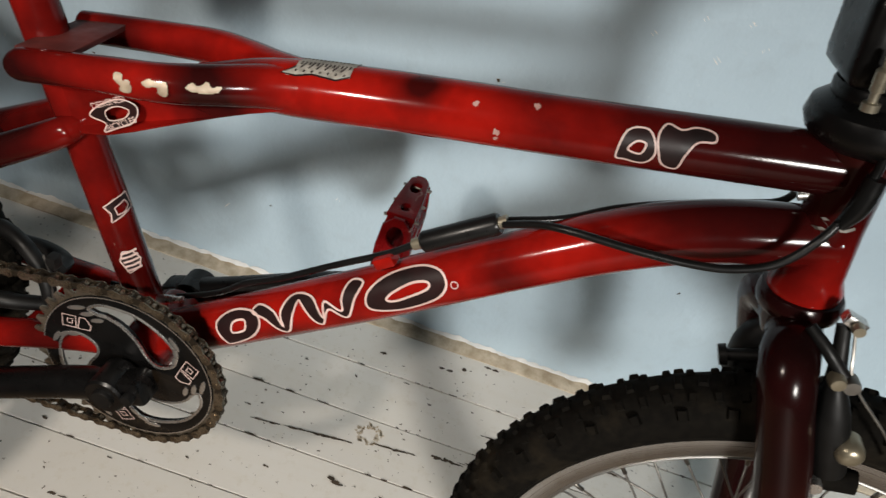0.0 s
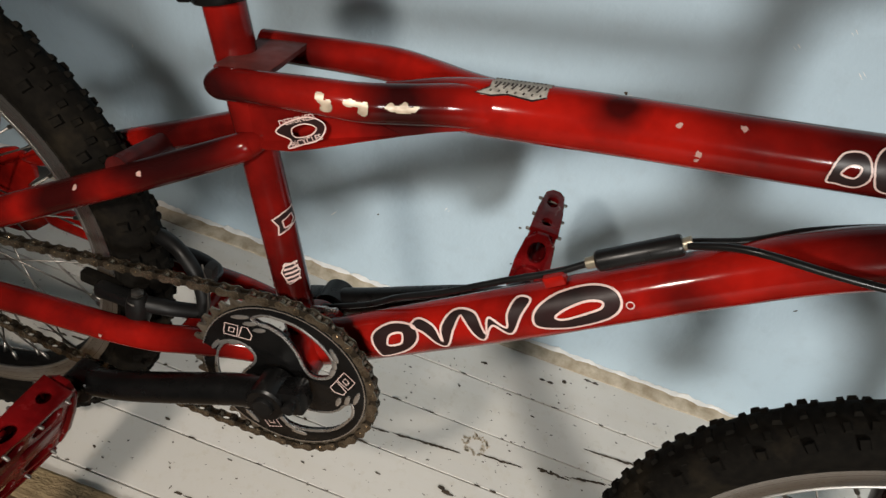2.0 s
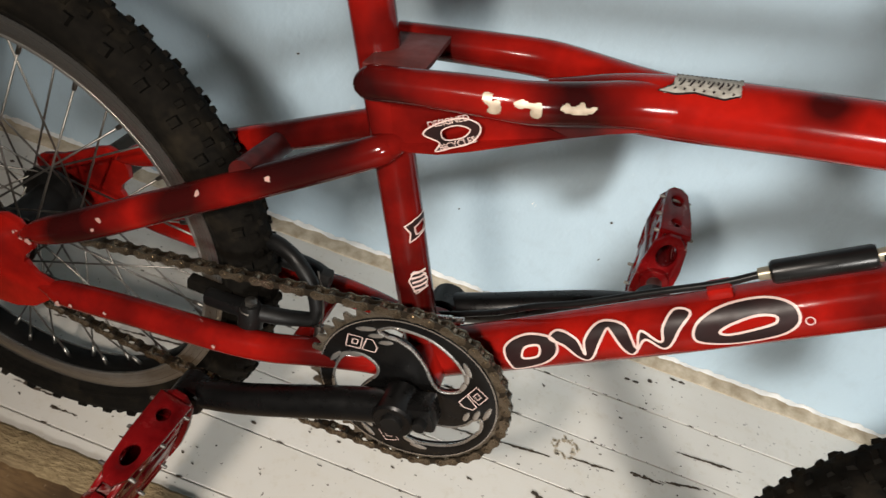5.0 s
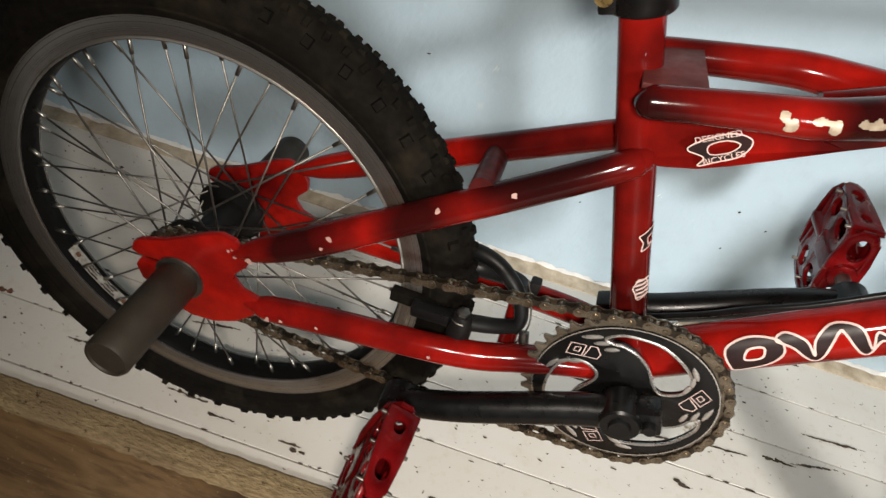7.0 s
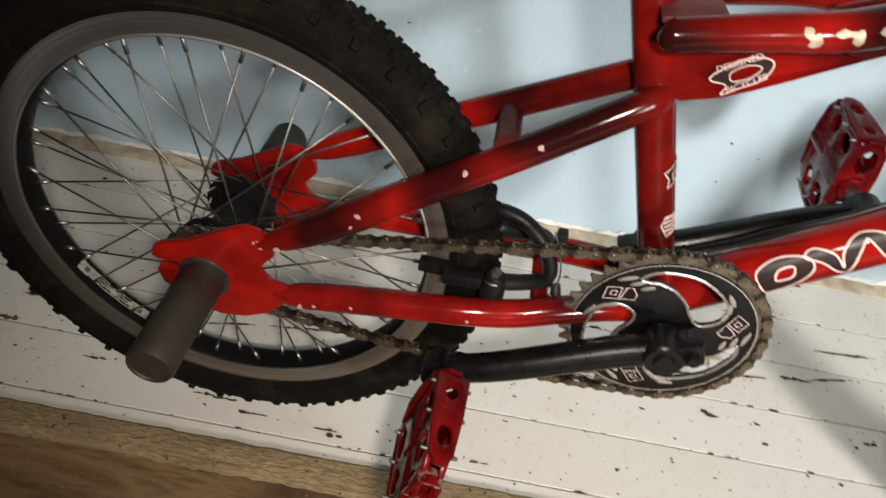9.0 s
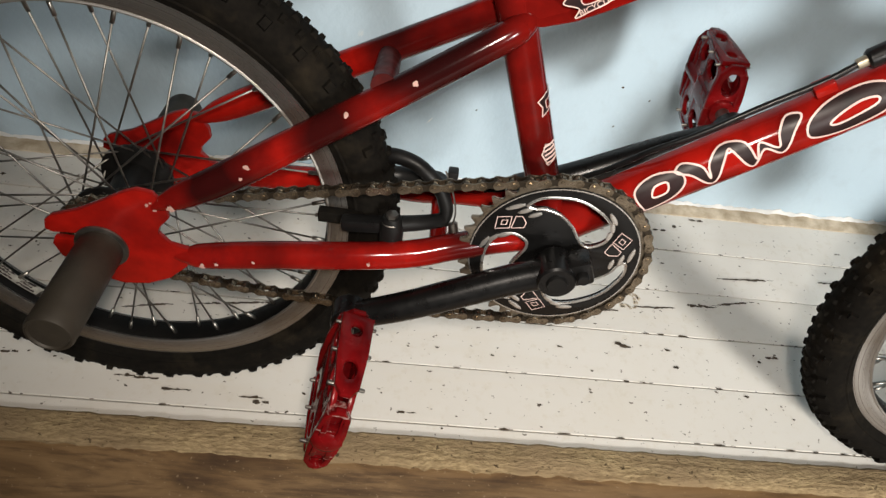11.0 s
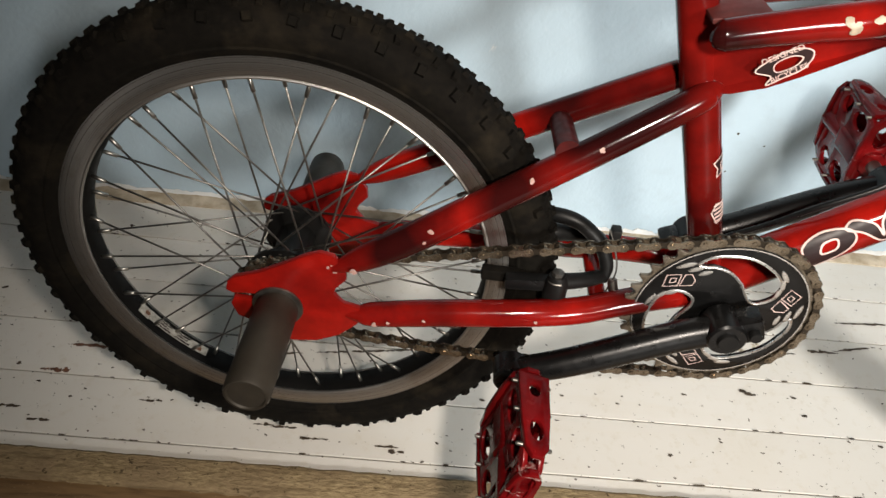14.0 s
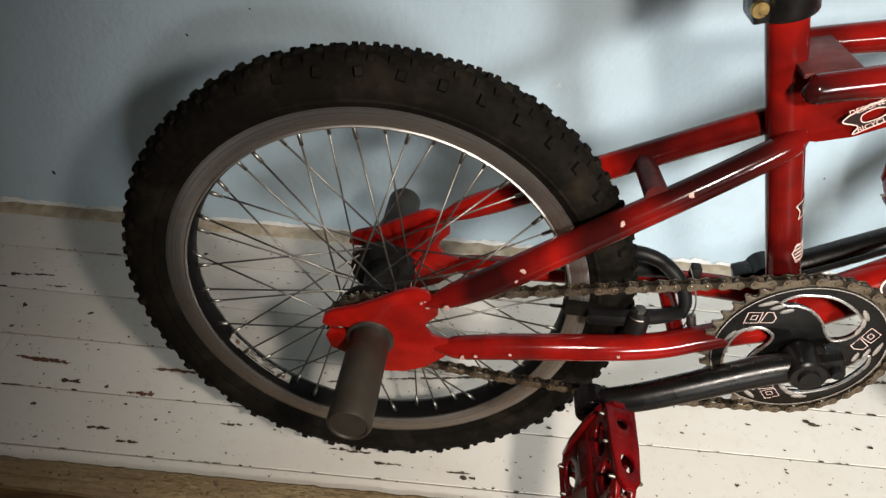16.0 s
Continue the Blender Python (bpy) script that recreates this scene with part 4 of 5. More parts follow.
# cranks: tubular arms with bossed ends
spindle = lathe([(0.0085, -0.078), (0.0095, -0.076), (0.0095, 0.076), (0.0085, 0.078)], 24, at=BB)
part("spindle", spindle, SATIN, bike)
part("bottom_bracket_cup", lathe([(0.012, -0.0405), (0.0205, -0.0405), (0.0215, -0.0385), (0.0215, -0.0355), (0.012, -0.0355)], 32, at=BB), SATIN, bike)
CRANK_END = {-1: (0.2215, -0.0350), 1: (0.5550, 0.1185)}
for s in (-1, 1):
    ex, ez = CRANK_END[s]
    y0 = 0.064 * s
    y1 = 0.073 * s
    arm = tube([(BB[0], y0, BB[2], 0.0135), (BB[0] * 0.8 + ex * 0.2, y0, BB[2] * 0.8 + ez * 0.2, 0.0138), (BB[0] * 0.3 + ex * 0.7, y1, BB[2] * 0.3 + ez * 0.7, 0.0132), (ex, y1, ez, 0.0122)], segs=28)
    crank = part("crank_arm", arm, BLACK, bike, "gloss black tubular crank arm")
    boss = lathe([(0.006, y0 - 0.0150), (0.0150, y0 - 0.0150), (0.0166, y0 - 0.0130), (0.0166, y0 + 0.0130), (0.0150, y0 + 0.0150), (0.006, y0 + 0.0150)], 36, at=(BB[0], 0, BB[2]))
    part("crank_boss", boss, BLACK, crank)
    part("pedal_boss", lathe([(0.005, y1 - 0.0125), (0.0145, y1 - 0.0125), (0.0158, y1 - 0.011), (0.0158, y1 + 0.011), (0.0145, y1 + 0.0125), (0.005, y1 + 0.0125)], 32, at=(ex, 0, ez)), BLACK, crank)
    dx, dz = (BB[0] - ex) / 0.185, (BB[2] - ez) / 0.185
    lug = box((0.020, 0.022, 0.024), (BB[0] + dx * 0.021, y0, BB[2] + dz * 0.021), 0.004, Matrix.Rotation(-math.atan2(dz, dx), 3, "Y"))
    part("pinch_lug", lug, BLACK, crank)
    part("pinch_bolt", lathe([(0.001, -0.006), (0.0048, -0.006), (0.0052, -0.005), (0.0052, 0.006), (0.001, 0.006)], 14, at=(BB[0] + dx * 0.022, y0 - 0.0115, BB[2] + dz * 0.022)), SATIN, crank)
    part("spindle_bolt", lathe([(0.0025, y0 - 0.018), (0.0080, y0 - 0.018), (0.0088, y0 - 0.0165), (0.0088, y0 + 0.0165), (0.0080, y0 + 0.018), (0.0025, y0 + 0.018)], 20, at=(BB[0], 0, BB[2])), SATIN, crank)

# pedals: two holed faces, end walls, edge rails, barrel and pins
def flat_part(name, loops, thick, frame_m, parent, bevel=0.001):
    """A holed plate laid in the plane of the first two axes of frame_m."""
    me = plate(name, loops, thick, bevel)
    me.transform(frame_m @ Matrix.Rotation(-math.pi / 2, 4, "X"))
    if frame_m.determinant() < 0:
        me.flip_normals()
    return part(name, me, PEDALRED, parent)


def pedal(centre, side, turn):
    barrel = [(0.007, 0.0), (0.0120, 0.001), (0.0135, 0.006), (0.0128, 0.030), (0.0118, 0.060), (0.0130, 0.094), (0.0125, 0.101), (0.0090, 0.104), (0.004, 0.1045)]
    body = part("pedal", lathe([(r, h * side) for r, h in barrel], 28), PEDALRED, bike, "scraped red alloy platform pedal")
    body.matrix_local = Matrix.Translation(centre) @ Matrix.Rotation(turn, 4, "Y")
    outline = [(-0.046, 0.020), (-0.040, 0.007), (-0.016, 0.004), (0.016, 0.004), (0.040, 0.007), (0.046, 0.020), (0.047, 0.074), (0.038, 0.094), (0.020, 0.103), (-0.020, 0.103), (-0.038, 0.094), (-0.047, 0.074)]
    holes = [ring2(s * 0.0290, 0.034, 0.0090, 20, 0.0150, s * 0.12) for s in (-1, 1)] + [ring2(s * 0.0305, 0.0690, 0.0090, 18, 0.0115, s * 0.4) for s in (-1, 1)]
    holes += [ring2(s * 0.0135, 0.0890, 0.0085, 18, 0.0070, s * 0.3) for s in (-1, 1)]
    for s in (-1, 1):
        m = Matrix.Translation((0, 0, s * 0.0112)) @ Matrix.Rotation(radians(-3.0 * s * side), 4, "X") @ Matrix.Diagonal((1, side, 1, 1))
        flat_part("face_plate", [outline, *holes], 0.0045, m, body)
    for name, size, o in (("barrel_block", (0.0240, 0.046, 0.0270), 0.036), ("cross_block", (0.0700, 0.0120, 0.0190), 0.0905)):
        part(name, box(size, (0, side * o, 0), 0.0045, segs=3), PEDALRED, body)
    # walls across the inner and the outer end
    inner = [(-0.048, -0.005), (-0.038, -0.0140), (-0.014, -0.0172), (0.014, -0.0172), (0.038, -0.0140), (0.048, -0.005), (0.048, 0.005), (0.038, 0.0140), (0.014, 0.0172), (-0.014, 0.0172), (-0.038, 0.0140), (-0.048, 0.005)]
    upright = Matrix(((1, 0, 0, 0), (0, 0, 1, 0), (0, 1, 0, 0), (0, 0, 0, 1)))
    for name, o, k, q in (("inner_wall", 0.0075, 1.0, 0.0120), ("outer_wall", 0.0985, 0.70, 0.0080)):
        loops = [[(a * (1 if k == 1 else 0.86), n * k) for a, n in inner]] + [ring2(s * 0.0275, 0, q, 20, 0.0082 * k) for s in (-1, 1)]
        flat_part(name, loops, 0.0055, Matrix.Translation((0, side * o, 0)) @ upright, body)
    for s in (-1, 1):
        m = Matrix.Translation((s * 0.0465, 0, 0)) @ Matrix(((0, 0, 1, 0), (side, 0, 0, 0), (0, 1, 0, 0), (0, 0, 0, 1)))
        rail = [(0.012, -0.0135), (0.050, -0.0125), (0.082, -0.0095), (0.090, -0.004), (0.090, 0.004), (0.082, 0.0095), (0.050, 0.0125), (0.012, 0.0135)]
        flat_part("edge_rail", [rail, ring2(0.028, 0, 0.0065, 20, 0.0046), ring2(0.066, 0, 0.0095, 20, 0.0055)], 0.0050, m, body)
        for q in (0.018, 0.046, 0.078):
            for z in (-1, 1):
                top = 0.0162 - 0.04 * (q - 0.018)
                part("pin", lathe([(0.0017, 0.0), (0.0017, top * z), (0.0011, (top + 0.0008) * z)], 8, "Z", at=(s * 0.0420, side * q, 0)), STEEL, body)
    part("pedal_axle", lathe([(0.0065, -0.020 * side), (0.0065, 0.001 * side)], 16), STEEL, body)
    return body


pedal((CRANK_END[-1][0], -0.102, CRANK_END[-1][1]), -1, radians(104))
pedal((CRANK_END[1][0], 0.107, CRANK_END[1][1]), 1, radians(87))

# chain: links along the run round chainring and freewheel
def chain_path():
    R, r, d = 0.0810, 0.0326, math.hypot(BB[0], BB[2] - 0.003)
    tilt, lean = math.atan2(BB[2] - 0.003, BB[0]), math.asin((0.0810 - 0.0326) / d)
    c0, c1 = np.array((0.0, 0.003)), np.array((BB[0], BB[2]))
    pts = []
    a_top, a_bot = tilt + lean + math.pi / 2, tilt - lean - math.pi / 2
    for k in range(121):
        a = a_bot + (a_top - a_bot) * k / 120
        pts.append(c1 + R * np.array((math.cos(a), math.sin(a))))
    p, q = c1 + R * np.array((math.cos(a_top), math.sin(a_top))), c0 + r * np.array((math.cos(a_top), math.sin(a_top)))
    pts += [p + (q - p) * k / 40 for k in range(1, 40)]
    for k in range(61):
        a = a_top + (a_bot + math.tau - a_top) * k / 60
        pts.append(c0 + r * np.array((math.cos(a), math.sin(a))))
    p, q = pts[-1], pts[0]
    for k in range(1, 40):
        t = k / 40
        pts.append(p + (q - p) * t + np.array((0, -0.014 * 4 * t * (1 - t))))
    return pts


def link_mesh(wide, y_out, material):
    bm = bmesh.new()
    half = 0.00635
    loop = []
    for k in range(9):
        a = math.pi / 2 + math.pi * k / 8
        loop.append((-half + wide * math.cos(a), wide * math.sin(a)))
    loop.append((0, -wide * 0.62))
    for k in range(9):
        a = -math.pi / 2 + math.pi * k / 8
        loop.append((half + wide * math.cos(a), wide * math.sin(a)))
    loop.append((0, wide * 0.62))
    for s in (-1, 1):
        rings = [[bm.verts.new((u, s * y, v)) for u, v in loop] for y in (y_out, y_out - 0.0011)]
        bm.faces.new(rings[0])
        bm.faces.new(rings[1])
        for k in range(len(loop)):
            j = (k + 1) % len(loop)
            bm.faces.new((rings[0][k], rings[0][j], rings[1][j], rings[1][k]))
        for e in (-half, half):
            lathe([(0.0018, s * y_out), (0.0018, s * (y_out + 0.0007))], 10, bm=bm, at=(e, 0, 0))
    for e in (-half, half):
        lathe([(0.0037, -y_out + 0.001), (0.0037, y_out - 0.001)], 12, bm=bm, at=(e, 0, 0))
    bmesh.ops.recalc_face_normals(bm, faces=bm.faces)
    me = bpy.data.meshes.new("link")
    bm.to_mesh(me)
    bm.free()
    me.materials.append(material)
    return me


path = chain_path()
path.append(path[0])
seg = [np.hypot(*(b - a)) for a, b in zip(path, path[1:])]
total = sum(seg)
count = int(total / 0.0127 / 2) * 2
cum = np.concatenate([[0], np.cumsum(seg)])
at_s = lambda s: np.array((np.interp(s % total, cum, [p[0] for p in path]), np.interp(s % total, cum, [p[1] for p in path])))
LINKS = (link_mesh(0.0042, 0.0042, CHAIN), link_mesh(0.0043, 0.0031, CHAINDARK))
first = None
for k in range(count):
    p, q = at_s(k * total / count), at_s((k + 1) * total / count)
    mid, d = (p + q) / 2, q - p
    m = Matrix.Translation((mid[0], CH_Y - 0.0003, mid[1])) @ Matrix.Rotation(-math.atan2(d[1], d[0]), 4, "Y")
    ob = new("chain" if first is None else "link", LINKS[k % 2])
    if first is None:
        first, first_m = ob, m
        ob.parent = bike
        ob.matrix_local = m
        tagged(ob, "dull brownish steel roller chain")
    else:
        ob.parent = first
        ob.matrix_local = first_m.inverted() @ m

# ------------------------------------------------------------------ fork, front wheel, headset, stem

steer_m = head_m


def steered(bm):
    bm.transform(steer_m)
    return bm


part("lower_headset_cup", steered(lathe([(0.016, -0.014), (0.0235, -0.014), (0.0256, -0.0115), (0.0264, -0.0075), (0.0262, -0.003), (0.0246, 0.0005), (0.0222, 0.0015), (0.016, 0.0015)], 40, "Z")), MAROON, bike)
FY = -0.006
fork = part("fork", steered(lathe([(0.012, -0.036), (0.0165, -0.034), (0.0205, -0.022), (0.0215, -0.013), (0.012, -0.012)], 36, "Z")), MAROON, bike, "dark maroon unicrown fork")
for s in (-1, 1):
    part("fork_leg", tube([(0.834, FY - 0.004 * s, 0.2800, 0.0168), (0.8295, FY + 0.018 * s, 0.2820, 0.0172), (0.8250, FY + 0.0330 * s, 0.2805, 0.0174), (0.8270, FY + 0.0445 * s, 0.2700, 0.0172), (0.837, FY + 0.0485 * s, 0.2505, 0.0168), (0.875, FY + 0.052 * s, 0.1780, 0.0174), (0.912, FY + 0.055 * s, 0.0800, 0.0160), (0.932, FY + 0.057 * s, 0.0140, 0.0125)], segs=28), MAROON, fork)
    tip = plate("fork_tip", [rounded([(-0.009, 0.018), (-0.012, -0.008), (-0.004, -0.018), (0.010, -0.016), (0.015, 0.0), (0.010, 0.018)], 4)], 0.006, 0.001, FY + 0.057 * s)
    tip.transform(Matrix.Translation((0.935, 0, 0.0)))
    part("fork_tip", tip, MAROON, fork)
front = wheel("front_wheel", "black hub laced with steel spokes", (0.937, -0.010, 0.0), Matrix.Identity(4), False)

part("upper_headset_cup", steered(lathe([(0.016, 0.100), (0.026, 0.102), (0.0335, 0.108), (0.0362, 0.115), (0.0345, 0.123), (0.027, 0.129), (0.016, 0.131)], 40, "Z")), BLACK, bike)
gy = lathe([(0.015, 0.0), (0.026, 0.0), (0.027, 0.002), (0.027, 0.007), (0.026, 0.009), (0.015, 0.009)], 40, "Z", at=(0, 0, 0.128))
gyro = part("cable_detangler", steered(gy), BLACK, bike, "black cable detangler plates under the stem")
stem = box((0.072, 0.056, 0.050), (0.006, 0, 0.163), 0.009, segs=3)
box((0.05, 0.046, 0.042), (0.058, 0, 0.164), 0.008, bm=stem)
stem_ob = part("stem", steered(stem), BLACK, bike, "black block stem")
part("stem_cap", steered(lathe([(0.003, 0.187), (0.0185, 0.187), (0.0205, 0.189), (0.0195, 0.194), (0.004, 0.195)], 32, "Z")), SATIN, stem_ob)
part("barrel_adjuster", steered(lathe([(0.0012, 0.133), (0.0042, 0.133), (0.0044, 0.137), (0.0023, 0.1375), (0.0023, 0.1425), (0.0035, 0.143), (0.0037, 0.153), (0.0029, 0.154), (0.0019, 0.1545), (0.0019, 0.161), (0.001, 0.162)], 18, "Z", at=(-0.019, -0.036, 0))), NICKEL, gyro, "brassy silver barrel adjuster")
part("headset_bolt", steered(lathe([(0.001, -0.034), (0.004, -0.034), (0.0045, -0.033), (0.0045, -0.026), (0.001, -0.026)], 14, at=(0.008, 0, 0.114))), STEEL, bike)

# ------------------------------------------------------------------ cables

part("cable_joiner", tube([(0.5865, -0.004, 0.2365, 0.0062), (0.588, -0.004, 0.2378, 0.0078), (0.630, -0.006, 0.2735, 0.0078), (0.6315, -0.006, 0.2748, 0.0068)], segs=20, straight=True), SLEEVE, bike, "black cable splitter sleeve")
for p, q in (((0.631, -0.006, 0.2744), (0.636, -0.006, 0.2790)), ((0.581, -0.004, 0.2318), (0.587, -0.004, 0.2370))):
    part("cable_ferrule", tube([(*p, 0.0042), (*q, 0.0046)], segs=14, straight=True), NICKEL, bike)
part("brake_cable", tube([(0.634, -0.009, 0.277), (0.655, -0.020, 0.293), (0.6749, -0.028, 0.3014), (0.7094, -0.032, 0.3066), (0.7426, -0.034, 0.3123), (0.7663, -0.036, 0.3205), (0.7863, -0.036, 0.3343), (0.7978, -0.034, 0.355), (0.8034, -0.030, 0.374), (0.803, -0.029, 0.40), (0.796, -0.030, 0.428)], 0.0026, segs=12), SLEEVE, bike, "black brake cable looping to the head tube")
part("brake_cable", tube([(0.634, -0.004, 0.277), (0.67, 0.007, 0.2875), (0.70, 0.014, 0.3050), (0.735, 0.017, 0.3225), (0.77, 0.020, 0.3365), (0.795, 0.025, 0.348), (0.80, 0.030, 0.374), (0.795, 0.034, 0.425)], 0.0026, segs=12), SLEEVE, bike)
part("brake_cable", tube([(0.583, -0.004, 0.2335), (0.564, -0.004, 0.2150), (0.53, -0.002, 0.187), (0.49, 0.0, 0.153), (0.46, 0.006, 0.128), (0.43, 0.022, 0.090), (0.38, 0.030, 0.056), (0.33, 0.026, 0.050)], 0.0026, segs=12), SLEEVE, bike)
part("cable_ferrule", tube([(0.3930, -0.004, 0.0860, 0.0040), (0.4060, -0.004, 0.0920, 0.0040), (0.4062, -0.004, 0.0921, 0.0028), (0.4140, -0.004, 0.0960, 0.0028)], segs=14, straight=True), BRIGHT, bike)
part("cable_clip", box((0.016, 0.013, 0.009), (0.5655, -0.005, 0.2115), 0.002, Matrix.Rotation(radians(-40), 3, "Y")), RED, bike)
part("cable_stop", tube([(0.788, 0.0, 0.3625, 0.0035), (0.796, 0.0, 0.3665, 0.0032)], segs=12, straight=True), BRIGHT, bike)
part("detangler_boot", tube([(0.8035, -0.031, 0.366, 0.0036), (0.806, -0.031, 0.380, 0.0058), (0.804, -0.031, 0.398, 0.0054)], segs=16), SLEEVE, bike)

# ------------------------------------------------------------------ brakes

rear_brake = part("rear_brake", tube([(0.232, 0.010, 0.080, 0.0070), (0.244, 0.006, 0.0885, 0.0070), (0.266, 0.000, 0.0860, 0.0068), (0.286, -0.005, 0.070, 0.0066), (0.296, -0.010, 0.050, 0.0062), (0.294, -0.014, 0.036, 0.0055)], segs=20), SATIN, bike, "black curved brake arm over the tyre")
part("pad_holder", box((0.046, 0.013, 0.013), (0.228, -0.030, 0.0385), 0.004, Matrix.Rotation(radians(-5), 3, "Y")), SLEEVE, rear_brake)
part("brake_pad", box((0.040, 0.010, 0.012), (0.204, -0.021, 0.0360), 0.002), RUBBER, rear_brake)
part("pivot_arm", tube([(0.250, -0.036, 0.030, 0.0105), (0.250, -0.036, 0.046, 0.0105), (0.249, -0.036, 0.055, 0.0075)], segs=20, straight=True), SATIN, rear_brake)
part("pivot_bolt", lathe([(0.001, 0.0), (0.0052, 0.0), (0.0055, 0.004), (0.001, 0.0055)], 6, "Z", at=(0.249, -0.036, 0.0545)), STEEL, rear_brake)
part("brake_spring", tube([(0.250 + 0.0088 * math.cos(k * 0.7), -0.036 + 0.0088 * math.sin(k * 0.7), 0.027 + k * 0.00055) for k in range(44)], 0.0009, segs=6, per=2), STEEL, rear_brake)
part("link_arm", tube([(0.254, -0.034, 0.046, 0.0075), (0.275, -0.026, 0.044, 0.0070), (0.293, -0.014, 0.040, 0.0065)], segs=16), SATIN, rear_brake)
part("cable_anchor", box((0.009, 0.011, 0.013), (0.297, -0.003, 0.082), 0.002), SATIN, rear_brake)
part("anchor_bolt", tube([(0.303, -0.016, 0.040, 0.0045), (0.306, -0.020, 0.030, 0.0045)], segs=12, straight=True), STEEL, rear_brake)
part("brake_wire", tube([(0.290, -0.006, 0.088), (0.298, -0.010, 0.072), (0.304, -0.016, 0.050), (0.300, -0.018, 0.026)], 0.0008, segs=6), STEEL, rear_brake)
part("far_arm", tube([(0.225, 0.036, 0.046, 0.008), (0.255, 0.040, 0.044, 0.009), (0.285, 0.026, 0.056, 0.007), (0.292, 0.008, 0.062, 0.006)], segs=16), SATIN, rear_brake)


front_brake = part("front_brake", tube([(0.8405, -0.036, 0.3120, 0.0042), (0.8450, -0.042, 0.2990, 0.0046), (0.8530, -0.046, 0.2800, 0.0062), (0.8640, -0.049, 0.2580, 0.0105), (0.8760, -0.050, 0.2360, 0.0115), (0.8880, -0.050, 0.2150, 0.0110)], segs=18), SATIN, bike, "black linear-pull front brake arm")
part("far_arm", tube([(0.8300, 0.026, 0.3040, 0.0055), (0.8350, 0.031, 0.2900, 0.0060), (0.8450, 0.035, 0.2700, 0.0080), (0.8600, 0.038, 0.2380, 0.0105), (0.8780, 0.039, 0.2000, 0.0105)], segs=18), SATIN, front_brake)
part("cross_arm", tube([(0.8250, -0.036, 0.3030, 0.0036), (0.8370, -0.044, 0.2970, 0.0040), (0.8500, -0.049, 0.2885, 0.0042), (0.8575, -0.051, 0.2840, 0.0046)], segs=14), SATIN, front_brake)
part("cable_clamp", box((0.014, 0.009, 0.007), (0.8440, -0.036, 0.3165), 0.0015, Matrix.Rotation(radians(12), 3, "Y")), BRIGHT, front_brake, "bright cable clamp")
part("clamp_screw", lathe([(0.001, -0.047), (0.0035, -0.047), (0.0038, -0.042), (0.001, -0.042)], 12, at=(0.8440, 0, 0.3165)), NICKEL, front_brake)
part("brake_wire", tube([(0.8440, -0.042, 0.3150), (0.8500, -0.046, 0.3020), (0.8560, -0.051, 0.2890), (0.8707, -0.051, 0.2767), (0.8998, -0.050, 0.2562), (0.925, -0.048, 0.232)], 0.0010, segs=6), STEEL, front_brake)
part("anchor_bolt", lathe([(0.002, -0.0585), (0.0042, -0.0582), (0.0052, -0.0560), (0.0052, -0.050), (0.002, -0.050)], 18, at=(0.8490, 0, 0.2845)), NICKEL, front_brake, "nickel cable anchor bolt")
part("anchor_eye", lathe([(0.0012, -0.0580), (0.0048, -0.0580), (0.0052, -0.0560), (0.0052, -0.049), (0.0012, -0.049)], 16, at=(0.8570, 0, 0.2855)), STEEL, front_brake)
part("pivot_cap", lathe([(0.002, -0.0665), (0.0055, -0.0660), (0.0082, -0.0635), (0.0092, -0.0590), (0.0092, -0.050), (0.002, -0.050)], 26, at=(0.8830, 0, 0.2415)), NICKEL, front_brake, "bright domed pivot cap")
part("brake_pad", tube([(0.880, -0.044, 0.196, 0.0085), (0.902, -0.046, 0.2060, 0.0090), (0.912, -0.048, 0.2095, 0.0080)], segs=16, straight=True), RUBBER, front_brake)
part("pad_stud", lathe([(0.001, -0.0600), (0.0050, -0.0600), (0.0055, -0.0570), (0.0055, -0.044), (0.001, -0.044)], 14, at=(0.8850, 0, 0.2020)), BRIGHT, front_brake)
part("fork_boot", tube([(0.8370, 0.018, 0.2650, 0.0050), (0.8345, 0.021, 0.2560, 0.0090), (0.8340, 0.024, 0.2390, 0.0130), (0.8410, 0.026, 0.2100, 0.0140)], segs=20), SATIN, front_brake)
part("rear_stud", tube([(0.8380, 0.004, 0.2440, 0.0045), (0.8160, 0.006, 0.2320, 0.0045), (0.8158, 0.006, 0.2319, 0.0078), (0.8110, 0.006, 0.2292, 0.0076)], segs=16, straight=True), SATIN, front_brake)

# ------------------------------------------------------------------ decals and chips

DA, DB = (0.445, 0, 0.0793), (0.655, 0, 0.2478)


def dt_skin(lift):
    a, b = np.array(DA), np.array(DB)
    d = (b - a) / np.linalg.norm(b - a)
    front = np.array((0, -1.0, 0))
    up = np.cross(d, front)
    up = up if up[2] > 0 else -up

    def f(u, v):
        r = 0.0209 + lift
        w = v / 0.021
        return a + d * u + r * (math.cos(w) * front + math.sin(w) * up)
    return f


# dark outlined shapes in a row: a blob, a zigzag band and a ring
def band(pts, wide):
    """A closed outline round an open zigzag line."""
    sides = ([], [])
    for i, p in enumerate(pts):
        a, b = np.array(pts[max(i - 1, 0)]), np.array(pts[min(i + 1, len(pts) - 1)])
        d = (b - a) / np.hypot(*(b - a))
        for k, o in enumerate((1, -1)):
            sides[k].append((p[0] - d[1] * o * wide, p[1] + d[0] * o * wide * 0.6))
    return sides[0] + sides[1][::-1]


